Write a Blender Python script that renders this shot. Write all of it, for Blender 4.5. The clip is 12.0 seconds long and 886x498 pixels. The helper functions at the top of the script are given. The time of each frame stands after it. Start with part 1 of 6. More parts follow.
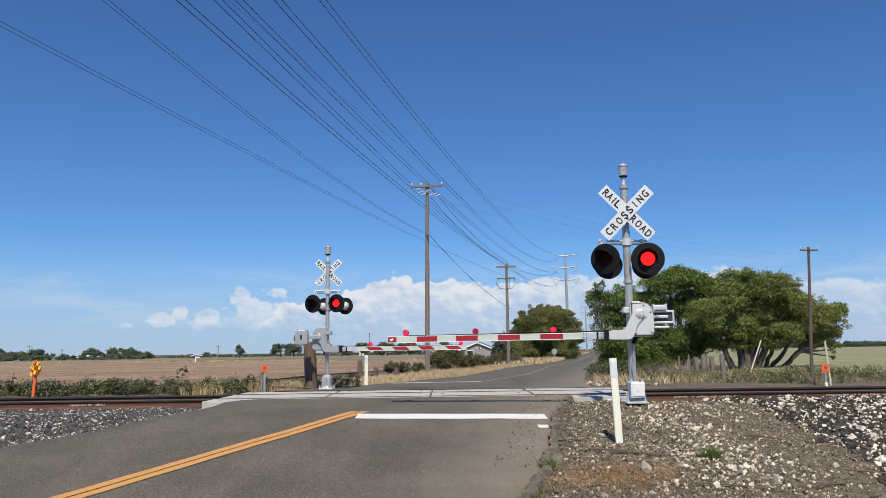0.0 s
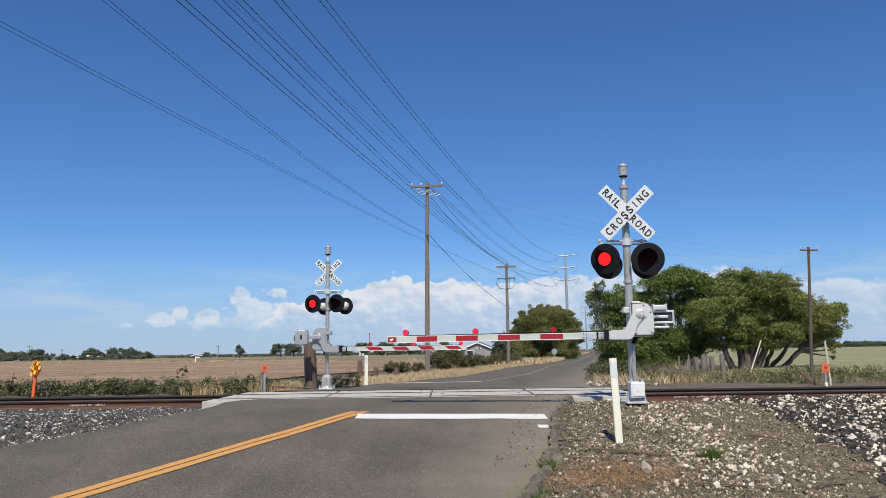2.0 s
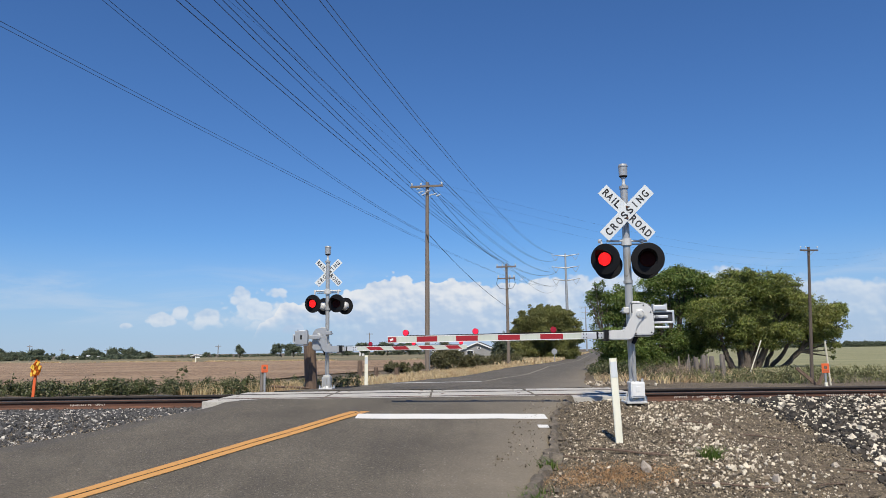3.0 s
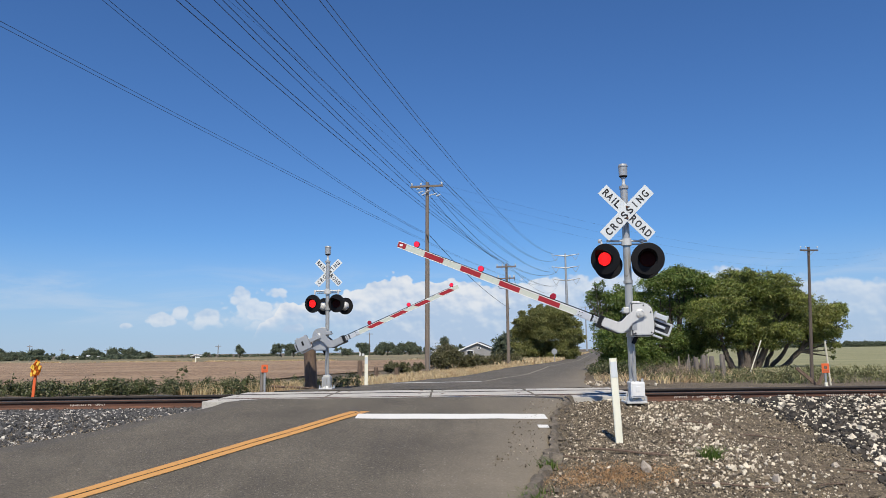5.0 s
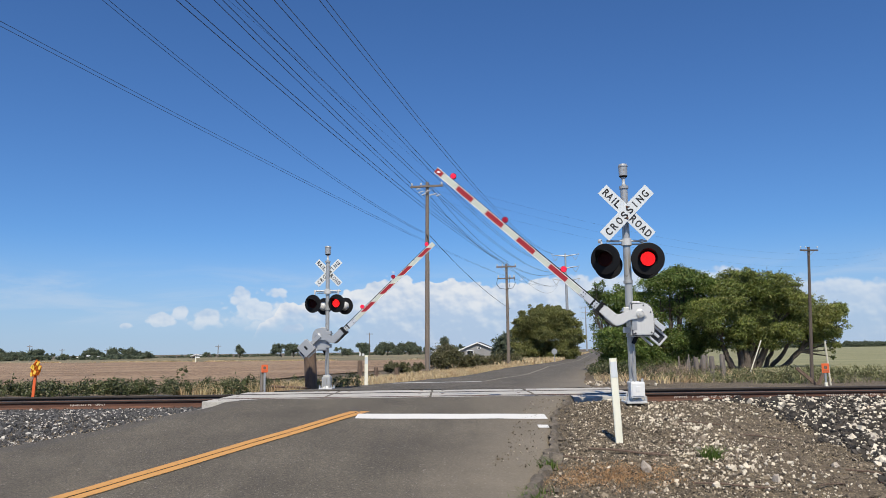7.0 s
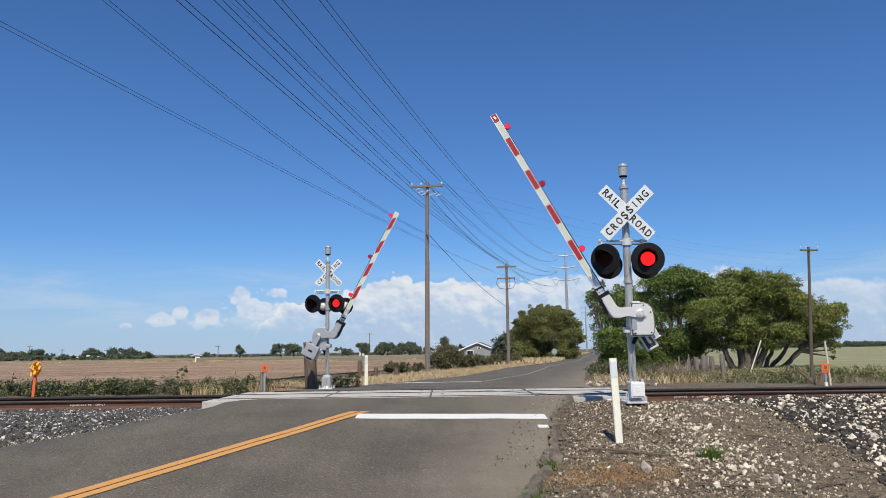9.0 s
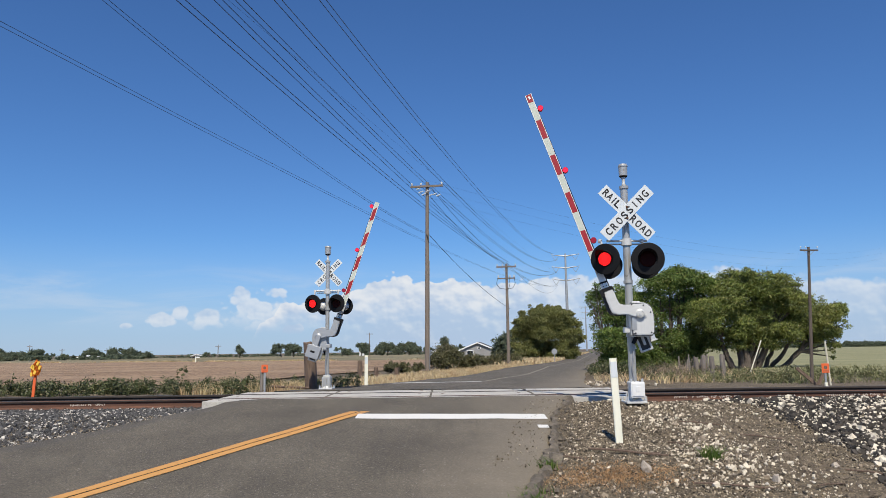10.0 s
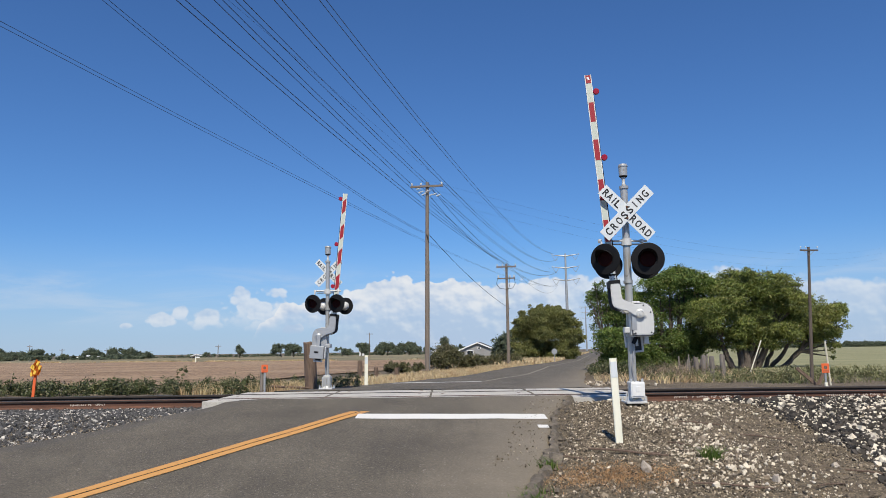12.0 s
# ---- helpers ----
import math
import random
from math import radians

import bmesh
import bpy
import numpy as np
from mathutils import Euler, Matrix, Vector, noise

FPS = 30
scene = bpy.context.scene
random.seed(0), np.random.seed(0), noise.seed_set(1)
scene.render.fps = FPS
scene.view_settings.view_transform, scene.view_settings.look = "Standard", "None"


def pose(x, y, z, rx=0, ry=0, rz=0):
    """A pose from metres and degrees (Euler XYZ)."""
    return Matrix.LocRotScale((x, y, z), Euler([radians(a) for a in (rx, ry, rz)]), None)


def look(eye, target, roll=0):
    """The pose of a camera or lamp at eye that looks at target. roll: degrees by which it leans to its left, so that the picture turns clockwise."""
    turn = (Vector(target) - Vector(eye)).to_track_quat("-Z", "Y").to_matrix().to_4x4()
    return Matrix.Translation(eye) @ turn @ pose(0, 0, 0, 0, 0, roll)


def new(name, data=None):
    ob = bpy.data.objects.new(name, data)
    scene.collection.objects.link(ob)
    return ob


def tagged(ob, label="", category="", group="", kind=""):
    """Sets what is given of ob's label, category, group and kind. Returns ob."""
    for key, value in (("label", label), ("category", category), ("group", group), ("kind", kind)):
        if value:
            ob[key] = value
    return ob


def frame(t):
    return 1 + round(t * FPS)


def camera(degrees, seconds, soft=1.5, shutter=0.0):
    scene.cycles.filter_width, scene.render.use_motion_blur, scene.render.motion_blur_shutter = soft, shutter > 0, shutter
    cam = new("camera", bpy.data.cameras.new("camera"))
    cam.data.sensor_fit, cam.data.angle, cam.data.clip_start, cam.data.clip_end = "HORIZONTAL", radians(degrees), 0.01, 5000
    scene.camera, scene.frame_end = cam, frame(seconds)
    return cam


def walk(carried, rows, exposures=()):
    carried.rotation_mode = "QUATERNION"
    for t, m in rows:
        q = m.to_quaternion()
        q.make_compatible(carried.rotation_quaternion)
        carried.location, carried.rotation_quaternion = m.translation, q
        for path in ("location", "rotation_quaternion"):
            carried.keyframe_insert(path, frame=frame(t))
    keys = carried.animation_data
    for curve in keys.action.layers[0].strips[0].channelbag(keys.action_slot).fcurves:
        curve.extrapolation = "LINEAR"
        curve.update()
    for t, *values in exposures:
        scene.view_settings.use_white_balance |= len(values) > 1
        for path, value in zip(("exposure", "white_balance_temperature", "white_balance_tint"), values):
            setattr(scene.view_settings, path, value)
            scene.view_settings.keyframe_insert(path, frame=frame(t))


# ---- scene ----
cam = camera(62.0, 12.0, soft=0.70)
EYE = (0.0, 0.0, 1.0)
TILT = math.atan(180.3 / 1305.0)
STAND = look(EYE, (0, math.cos(TILT), 1.0 + math.sin(TILT)), -0.78)
walk(cam, [(0.0, STAND), (12.0, STAND)])

# ---- world, sun ----
SUN_WAY = Vector((0.0, 0.78, -1.0)).normalized()      # the way the light goes
SUN_EL = math.asin(-SUN_WAY.z)
SUN_AZ = math.atan2(-SUN_WAY.x, -SUN_WAY.y)             # from +Y towards +X

world = bpy.data.worlds.new("sky")
scene.world = world
world.use_nodes = True
wt = world.node_tree
wt.nodes.clear()


def wmath(op, a, b=None, c=None, clamp=False):
    n = wt.nodes.new("ShaderNodeMath")
    n.operation = op
    n.use_clamp = clamp
    for i, x in enumerate((a, b, c)):
        if x is None:
            continue
        if isinstance(x, (int, float)):
            n.inputs[i].default_value = x
        else:
            wt.links.new(x, n.inputs[i])
    return n.outputs[0]


def wsmooth(lo, hi, x):
    n = wt.nodes.new("ShaderNodeMapRange")
    n.interpolation_type = "SMOOTHSTEP"
    wt.links.new(x, n.inputs["Value"])
    for key, v in (("From Min", lo), ("From Max", hi)):
        if isinstance(v, (int, float)):
            n.inputs[key].default_value = v
        else:
            wt.links.new(v, n.inputs[key])
    return n.outputs["Result"]


def wnoise(vec, scale, detail=6, rough=0.55, dist=0.0):
    n = wt.nodes.new("ShaderNodeTexNoise")
    n.inputs["Scale"].default_value = scale
    n.inputs["Detail"].default_value = detail
    n.inputs["Roughness"].default_value = rough
    n.inputs["Distortion"].default_value = dist
    wt.links.new(vec, n.inputs["Vector"])
    return n.outputs["Fac"]


sky = wt.nodes.new("ShaderNodeTexSky")
sky.sky_type = "NISHITA"
sky.sun_disc = False
sky.sun_elevation = SUN_EL
sky.sun_rotation = SUN_AZ
sky.altitude = 0
sky.air_density, sky.dust_density, sky.ozone_density = 1.0, 0.0, 5.0
coord = wt.nodes.new("ShaderNodeTexCoord")
sep = wt.nodes.new("ShaderNodeSeparateXYZ")
wt.links.new(coord.outputs["Generated"], sep.inputs[0])
SX, SY, SZ = sep.outputs
az = wmath("ARCTAN2", SX, SY)                       # 0 ahead, + to the right
el = wmath("ARCSINE", SZ)
flat = wt.nodes.new("ShaderNodeCombineXYZ")
wt.links.new(az, flat.inputs[0])
wt.links.new(wmath("MULTIPLY", el, 1.25), flat.inputs[1])
ae = flat.outputs[0]

# the cumulus bank: its top over azimuth, roughened by billows of three sizes
def wramp(fac, stops, mode="B_SPLINE"):
    n = wt.nodes.new("ShaderNodeValToRGB")
    n.color_ramp.interpolation = mode
    while len(n.color_ramp.elements) < len(stops):
        n.color_ramp.elements.new(0.5)
    for e, (q, v) in zip(n.color_ramp.elements, stops):
        e.position, e.color = q, (v, v, v, 1)
    wt.links.new(fac, n.inputs[0])
    return n.outputs[0]


def wmix(fac, a, b, mode="MIX"):
    n = wt.nodes.new("ShaderNodeMix")
    n.data_type, n.blend_type = "RGBA", mode
    for x, i in ((fac, 0), (a, 6), (b, 7)):
        if isinstance(x, (int, float)):
            n.inputs[i].default_value = x
        elif isinstance(x, tuple):
            n.inputs[i].default_value = (*x, 1)
        else:
            wt.links.new(x, n.inputs[i])
    return n.outputs[2]


def wpuff(scale, dx=0.0, dy=0.0):
    """Round billows: positive near the heart of each, negative between them."""
    warp = wt.nodes.new("ShaderNodeVectorMath")
    warp.operation = "ADD"
    wt.links.new(ae, warp.inputs[0])
    warp.inputs[1].default_value = (dx, dy, 0)
    n = wt.nodes.new("ShaderNodeTexVoronoi")
    n.feature = "SMOOTH_F1"
    n.inputs["Scale"].default_value = scale
    n.inputs["Smoothness"].default_value = 0.25
    wt.links.new(warp.outputs[0], n.inputs["Vector"])
    return wmath("SUBTRACT", 0.42, n.outputs["Distance"])


across = wmath("MULTIPLY_ADD", az, 0.9, 0.5)
# heights of the cloud tops in radians times ten, from left to right
tops = wramp(across, [(0.0, 0.0), (0.262, 0.0), (0.285, 0.46), (0.31, 0.74), (0.347, 0.74), (0.387, 0.84), (0.42, 1.02), (0.47, 1.05), (0.52, 0.97), (0.62, 1.00), (0.72, 1.06), (0.84, 1.02), (0.93, 0.86), (1.0, 0.78)], "EASE")
top = wmath("MULTIPLY", tops, 0.098)


def shifted(scale, dx, dy):
    n = wt.nodes.new("ShaderNodeVectorMath")
    n.operation = "ADD"
    wt.links.new(ae, n.inputs[0])
    n.inputs[1].default_value = (dx, dy, 0)
    return wnoise(n.outputs[0], scale, 5, 0.5)


billow = wnoise(ae, 19.0, 9, 0.60)
puffs = wmath("MULTIPLY_ADD", wpuff(90.0), 0.5, wpuff(36.0))
edge = wmath("MULTIPLY_ADD", wmath("SUBTRACT", billow, 0.5), 0.026, top)
edge = wmath("MULTIPLY_ADD", puffs, 0.017, edge)
left_side = wmath("SUBTRACT", 1.0, wsmooth(-0.26, -0.06, az))
right_side = wsmooth(0.02, 0.30, az)
softness = wmath("MULTIPLY_ADD", right_side, 0.006, 0.0030)
bank = wmath("SUBTRACT", 1.0, wsmooth(wmath("SUBTRACT", edge, softness), edge, el))
bank = wmath("MULTIPLY", bank, wsmooth(0.006, 0.03, top))
# thin veils
stretch = wt.nodes.new("ShaderNodeCombineXYZ")
wt.links.new(az, stretch.inputs[0])
wt.links.new(wmath("MULTIPLY", el, 5.0), stretch.inputs[1])
veil_n = wnoise(stretch.outputs[0], 5.0, 7, 0.6, 0.5)
veil = wmath("MULTIPLY", wsmooth(0.42, 0.70, veil_n), wmath("MULTIPLY", wsmooth(0.02, 0.05, el), wmath("SUBTRACT", 1.0, wsmooth(0.085, 0.125, el))))
rel = wmath("DIVIDE", el, wmath("MAXIMUM", edge, 0.02))
# billows lit from above: density against density a little higher
big_l = wmath("SUBTRACT", wnoise(ae, 16.0, 5, 0.5), shifted(16.0, 0.010, 0.018))
small_l = wmath("SUBTRACT", wnoise(ae, 42.0, 5, 0.5), shifted(42.0, 0.004, 0.008))
relief = wmath("ADD", wmath("MULTIPLY", big_l, 1.15), wmath("MULTIPLY", small_l, 0.8))
for scale, much in ((30.0, 0.55), (64.0, 0.45), (130.0, 0.30)):
    round_l = wmath("SUBTRACT", wpuff(scale), wpuff(scale, 0.25 / scale, 0.45 / scale))
    relief = wmath("MULTIPLY_ADD", round_l, much, relief)
lit = wsmooth(0.05, 1.20, wmath("ADD", wmath("MULTIPLY", wsmooth(0.1, 1.0, rel), 0.85), relief))
lit = wmath("MULTIPLY", lit, wmath("SUBTRACT", 1.0, wmath("MULTIPLY", right_side, 0.15)))
ccol = wmix(lit, (5.6, 7.0, 9.2), (9.9, 10.2, 10.6))
blue = wmix(1.0, sky.outputs[0], (0.655, 0.98, 1.36), "MULTIPLY")
hazy = wmix(wmath("MULTIPLY", wmath("SUBTRACT", 1.0, wsmooth(-0.01, 0.16, el)), 0.72), blue, (4.8, 6.1, 8.75))
thin = wmath("MULTIPLY_ADD", left_side, -0.70, 0.72)
body = wmath("MULTIPLY", bank, wmath("ADD", thin, wmath("MULTIPLY", wsmooth(0.35, 0.88, rel), wmath("SUBTRACT", 0.97, thin))))
foot = wmath("MAXIMUM", wmath("SUBTRACT", 1.0, left_side), wsmooth(0.015, 0.045, el))
body = wmath("MULTIPLY", wmath("MULTIPLY", body, foot), wmath("MULTIPLY_ADD", right_side, -0.28, 1.0))
# single cumulus heaps left of the bank
for pa, pe, ra, re in ((-0.362, 0.040, 0.026, 0.011), (-0.342, 0.050, 0.013, 0.013), (-0.304, 0.042, 0.030, 0.018), (-0.262, 0.058, 0.034, 0.028), (-0.222, 0.050, 0.046, 0.030), (-0.405, 0.036, 0.012, 0.006), (-0.20, 0.030, 0.016, 0.008)):
    qx = wmath("DIVIDE", wmath("SUBTRACT", az, pa), ra)
    qy = wmath("DIVIDE", wmath("SUBTRACT", el, pe), re)
    far_off = wmath("SQRT", wmath("ADD", wmath("MULTIPLY", qx, qx), wmath("MULTIPLY", qy, qy)))
    heap = wmath("ADD", wmath("SUBTRACT", 1.0, far_off), wmath("MULTIPLY_ADD", wmath("SUBTRACT", billow, 0.5), 1.5, wmath("MULTIPLY", puffs, 1.1)))
    lower = wsmooth(-1.0, 0.1, qy)
    body = wmath("MAXIMUM", body, wmath("MULTIPLY", wsmooth(0.0, 0.32, heap), wmath("MULTIPLY_ADD", lower, 0.62, 0.06)))
with_bank = wmix(body, hazy, ccol)
final = wmix(wmath("MULTIPLY", veil, 0.42), with_bank, (7.0, 8.2, 9.8))
bg = wt.nodes.new("ShaderNodeBackground")
bg.inputs["Strength"].default_value = 0.080
wt.links.new(final, bg.inputs["Color"])
wo = wt.nodes.new("ShaderNodeOutputWorld")
wt.links.new(bg.outputs[0], wo.inputs[0])

sun = new("sun", bpy.data.lights.new("sun", "SUN"))
sun.data.energy = 5.0
sun.data.angle = radians(0.53)
sun.data.color = (1.0, 0.93, 0.80)
sun.matrix_world = look((0, 0, 30), Vector((0, 0, 30)) + SUN_WAY)
scene.view_settings.exposure = 0.0

# ---- materials ----


class Mat:
    """A node material with short ways to chain nodes."""

    def __init__(self, name, rough=0.7, metal=0.0, color=(0.5, 0.5, 0.5)):
        self.m = bpy.data.materials.new(name)
        self.m.use_nodes = True
        self.t = self.m.node_tree
        self.b = self.t.nodes["Principled BSDF"]
        self.b.inputs["Roughness"].default_value = rough
        self.b.inputs["Metallic"].default_value = metal
        self.b.inputs["Base Color"].default_value = (*color, 1)
        self.tc = self.t.nodes.new("ShaderNodeTexCoord").outputs["Object"]

    def link(self, a, b):
        self.t.links.new(a, b)

    def noise(self, scale, detail=5, rough=0.6, vec=None, stretch=None, dist=0.0):
        v = vec or self.tc
        if stretch:
            mp = self.t.nodes.new("ShaderNodeMapping")
            mp.inputs["Scale"].default_value = stretch
            self.link(v, mp.inputs[0])
            v = mp.outputs[0]
        n = self.t.nodes.new("ShaderNodeTexNoise")
        for k, x in (("Scale", scale), ("Detail", detail), ("Roughness", rough), ("Distortion", dist)):
            n.inputs[k].default_value = x
        self.link(v, n.inputs["Vector"])
        return n.outputs["Fac"]

    def vor(self, scale, feature="F1", out="Distance"):
        n = self.t.nodes.new("ShaderNodeTexVoronoi")
        n.feature = feature
        n.inputs["Scale"].default_value = scale
        self.link(self.tc, n.inputs["Vector"])
        return n.outputs[out]

    def ramp(self, fac, *stops):
        n = self.t.nodes.new("ShaderNodeValToRGB")
        while len(n.color_ramp.elements) < len(stops):
            n.color_ramp.elements.new(0.5)
        for e, (p, c) in zip(n.color_ramp.elements, stops):
            e.position = p
            e.color = (*c, 1) if isinstance(c, tuple) else (c, c, c, 1)
        self.link(fac, n.inputs[0])
        return n.outputs[0]

    def mix(self, fac, a, b, mode="MIX"):
        n = self.t.nodes.new("ShaderNodeMix")
        n.data_type, n.blend_type = "RGBA", mode
        for x, i in ((fac, 0), (a, 6), (b, 7)):
            if isinstance(x, (int, float)):
                n.inputs[i].default_value = x
            elif isinstance(x, tuple):
                n.inputs[i].default_value = (*x, 1)
            else:
                self.link(x, n.inputs[i])
        return n.outputs[2]

    def color(self, x):
        self.link(x, self.b.inputs["Base Color"])
        return self

    def rough(self, x):
        self.link(x, self.b.inputs["Roughness"])
        return self

    def bump(self, x, strength=0.4, dist=0.01):
        n = self.t.nodes.new("ShaderNodeBump")
        n.inputs["Strength"].default_value = strength
        n.inputs["Distance"].default_value = dist
        self.link(x, n.inputs["Height"])
        self.link(n.outputs[0], self.b.inputs["Normal"])
        return self

    def island(self):
        return self.t.nodes.new("ShaderNodeNewGeometry").outputs["Random Per Island"]

    def rand(self):
        return self.t.nodes.new("ShaderNodeObjectInfo").outputs["Random"]


def speckled(name, a, b, scale=8.0, rough=0.7, metal=0.0, bump=0.3, fine=90.0, dist=0.004, stretch=None):
    """Two colours mixed at two scales with fine relief."""
    m = Mat(name, rough, metal)
    big = m.noise(scale, 6, 0.65, stretch=stretch)
    small = m.noise(fine, 3, 0.6, stretch=stretch)
    base = m.mix(m.ramp(big, (0.3, 0.0), (0.7, 1.0)), a, b)
    m.color(m.mix(0.35, base, m.ramp(small, (0.3, 0.25), (0.7, 0.75)), "OVERLAY"))
    m.bump(small, bump, dist)
    return m.m


def asphalt_mat():
    m = Mat("asphalt", 0.85)
    fine = m.noise(170, 2, 0.7)
    stone = m.vor(95)
    patch = m.noise(0.55, 5, 0.6)
    streak = m.noise(0.9, 5, 0.65, stretch=(2.2, 0.25, 1))
    base = m.ramp(patch, (0.3, (0.106, 0.089, 0.064)), (0.7, (0.172, 0.146, 0.106)))
    base = m.mix(0.55, base, m.ramp(streak, (0.3, 0.36), (0.7, 0.62)), "OVERLAY")
    base = m.mix(0.85, base, m.ramp(stone, (0.05, 0.78), (0.5, 0.30)), "OVERLAY")
    grit = m.noise(34, 7, 0.9)
    base = m.mix(1.0, base, m.ramp(grit, (0.36, 0.12), (0.64, 0.88)), "OVERLAY")
    chips = m.ramp(m.noise(40, 2, 0.5), (0.66, 0.0), (0.71, 1.0))
    base = m.mix(chips, base, (0.34, 0.31, 0.26))
    pits = m.ramp(m.noise(42, 3, 0.6), (0.26, 0.85), (0.34, 0.0))
    base = m.mix(pits, base, (0.03, 0.028, 0.026))
    pock = m.ramp(m.noise(11, 4, 0.6, stretch=(0.8, 2.0, 1)), (0.25, 0.9), (0.33, 0.0))
    base = m.mix(pock, base, (0.030, 0.028, 0.026))
    dark = m.ramp(m.noise(2.3, 6, 0.7, stretch=(1.0, 0.35, 1)), (0.66, 0.0), (0.8, 0.55))
    base = m.mix(dark, base, (0.045, 0.042, 0.040))
    # tan dust drifting in from the gravel shoulder
    xyz = m.t.nodes.new("ShaderNodeSeparateXYZ")
    m.link(m.tc, xyz.inputs[0])
    off = m.t.nodes.new("ShaderNodeMath")
    off.operation = "MULTIPLY_ADD"
    m.link(xyz.outputs[1], off.inputs[0])
    off.inputs[1].default_value = -0.223
    m.link(xyz.outputs[0], off.inputs[2])
    wob = m.t.nodes.new("ShaderNodeMath")
    wob.operation = "MULTIPLY_ADD"
    m.link(m.noise(1.6, 6, 0.7), wob.inputs[0])
    wob.inputs[1].default_value = 1.4
    m.link(off.outputs[0], wob.inputs[2])
    dust = m.t.nodes.new("ShaderNodeMapRange")
    dust.inputs["From Min"].default_value, dust.inputs["From Max"].default_value = -2.0, 0.2
    dust.inputs["To Max"].default_value = 0.80
    m.link(wob.outputs[0], dust.inputs["Value"])
    m.color(m.mix(dust.outputs[0], base, (0.245, 0.205, 0.150)))
    return m.bump(fine, 0.5, 0.004).m


def dirt_mat():
    m = Mat("gravel_dirt", 0.95)
    big = m.noise(0.8, 6, 0.65)
    mid = m.noise(9, 6, 0.7)
    peb = m.vor(38)
    base = m.ramp(big, (0.3, (0.160, 0.122, 0.076)), (0.5, (0.222, 0.172, 0.110)), (0.72, (0.30, 0.236, 0.152)))
    base = m.mix(0.9, base, m.ramp(mid, (0.32, 0.2), (0.68, 0.8)), "OVERLAY")
    base = m.mix(0.85, base, m.ramp(peb, (0.06, 0.92), (0.42, 0.2)), "OVERLAY")
    crumb = m.ramp(m.noise(26, 5, 0.8), (0.30, 0.8), (0.42, 0.0))
    base = m.mix(crumb, base, (0.05, 0.040, 0.030))
    m.color(base)
    return m.bump(m.mix(0.5, mid, peb), 0.9, 0.03).m


def soil_mat():
    m = Mat("tilled_soil", 0.95)
    rows = m.noise(0.10, 6, 0.6, stretch=(0.6, 1.3, 1))
    clod = m.noise(2.6, 6, 0.75)
    base = m.ramp(rows, (0.3, (0.21, 0.135, 0.080)), (0.5, (0.29, 0.19, 0.115)), (0.68, (0.38, 0.27, 0.17)))
    base = m.mix(0.75, base, m.ramp(clod, (0.38, 0.12), (0.62, 0.84)), "OVERLAY")
    m.color(base)
    return m.bump(clod, 0.9, 0.15).m


def crop_mat():
    m = Mat("green_crop", 0.95)
    rows = m.noise(0.09, 6, 0.65, stretch=(0.25, 2.0, 1))
    fine = m.noise(2.0, 5, 0.7, stretch=(0.4, 2.0, 1))
    base = m.ramp(rows, (0.3, (0.17, 0.175, 0.080)), (0.5, (0.24, 0.23, 0.115)), (0.7, (0.32, 0.295, 0.165)))
    base = m.mix(0.45, base, m.ramp(fine, (0.3, 0.32), (0.7, 0.68)), "OVERLAY")
    m.color(base)
    return m.bump(fine, 0.6, 0.1).m


def pasture_mat():
    m = Mat("rough_pasture", 0.95)
    strip = m.noise(0.05, 5, 0.6, stretch=(0.25, 2.2, 1))
    fine = m.noise(1.2, 5, 0.7)
    base = m.ramp(strip, (0.36, (0.105, 0.105, 0.052)), (0.5, (0.17, 0.150, 0.080)), (0.60, (0.34, 0.265, 0.155)), (0.7, (0.18, 0.155, 0.085)))
    m.color(m.mix(0.6, base, m.ramp(fine, (0.3, 0.28), (0.7, 0.72)), "OVERLAY"))
    return m.bump(fine, 0.6, 0.1).m


def leaf_mat(name, dark, light, dry, share=0.1):
    m = Mat(name, 0.55)
    r = m.island()
    base = m.ramp(r, (0.0, dark), (0.55, light), (1.0 - share, light), (1.0, dry))
    patch = m.noise(0.8, 4, 0.65)
    wide = m.noise(0.22, 3, 0.5)
    base = m.mix(m.ramp(wide, (0.45, 0.0), (0.65, 0.3)), base, dry, "MIX") if share < 0.17 and share > 0.13 else base
    m.color(m.mix(0.8, base, m.ramp(patch, (0.32, 0.26), (0.68, 0.70)), "OVERLAY"))
    tr = m.t.nodes.new("ShaderNodeBsdfTranslucent")
    m.link(m.b.inputs["Base Color"].links[0].from_socket, tr.inputs[0])
    ad = m.t.nodes.new("ShaderNodeMixShader")
    ad.inputs[0].default_value = 0.28
    m.link(m.b.outputs[0], ad.inputs[1])
    m.link(tr.outputs[0], ad.inputs[2])
    m.link(ad.outputs[0], m.t.nodes["Material Output"].inputs[0])
    return m.m


def stone_mat(name, dark, mid, pale, share):
    m = Mat(name, 0.9)
    r = m.island()
    base = m.ramp(r, (0.0, dark), (1.0 - share - 0.05, mid), (1.0 - share, pale), (1.0, pale))
    g = m.noise(40, 4, 0.7)
    m.color(m.mix(0.5, base, m.ramp(g, (0.3, 0.32), (0.7, 0.68)), "OVERLAY"))
    return m.bump(g, 0.5, 0.006).m


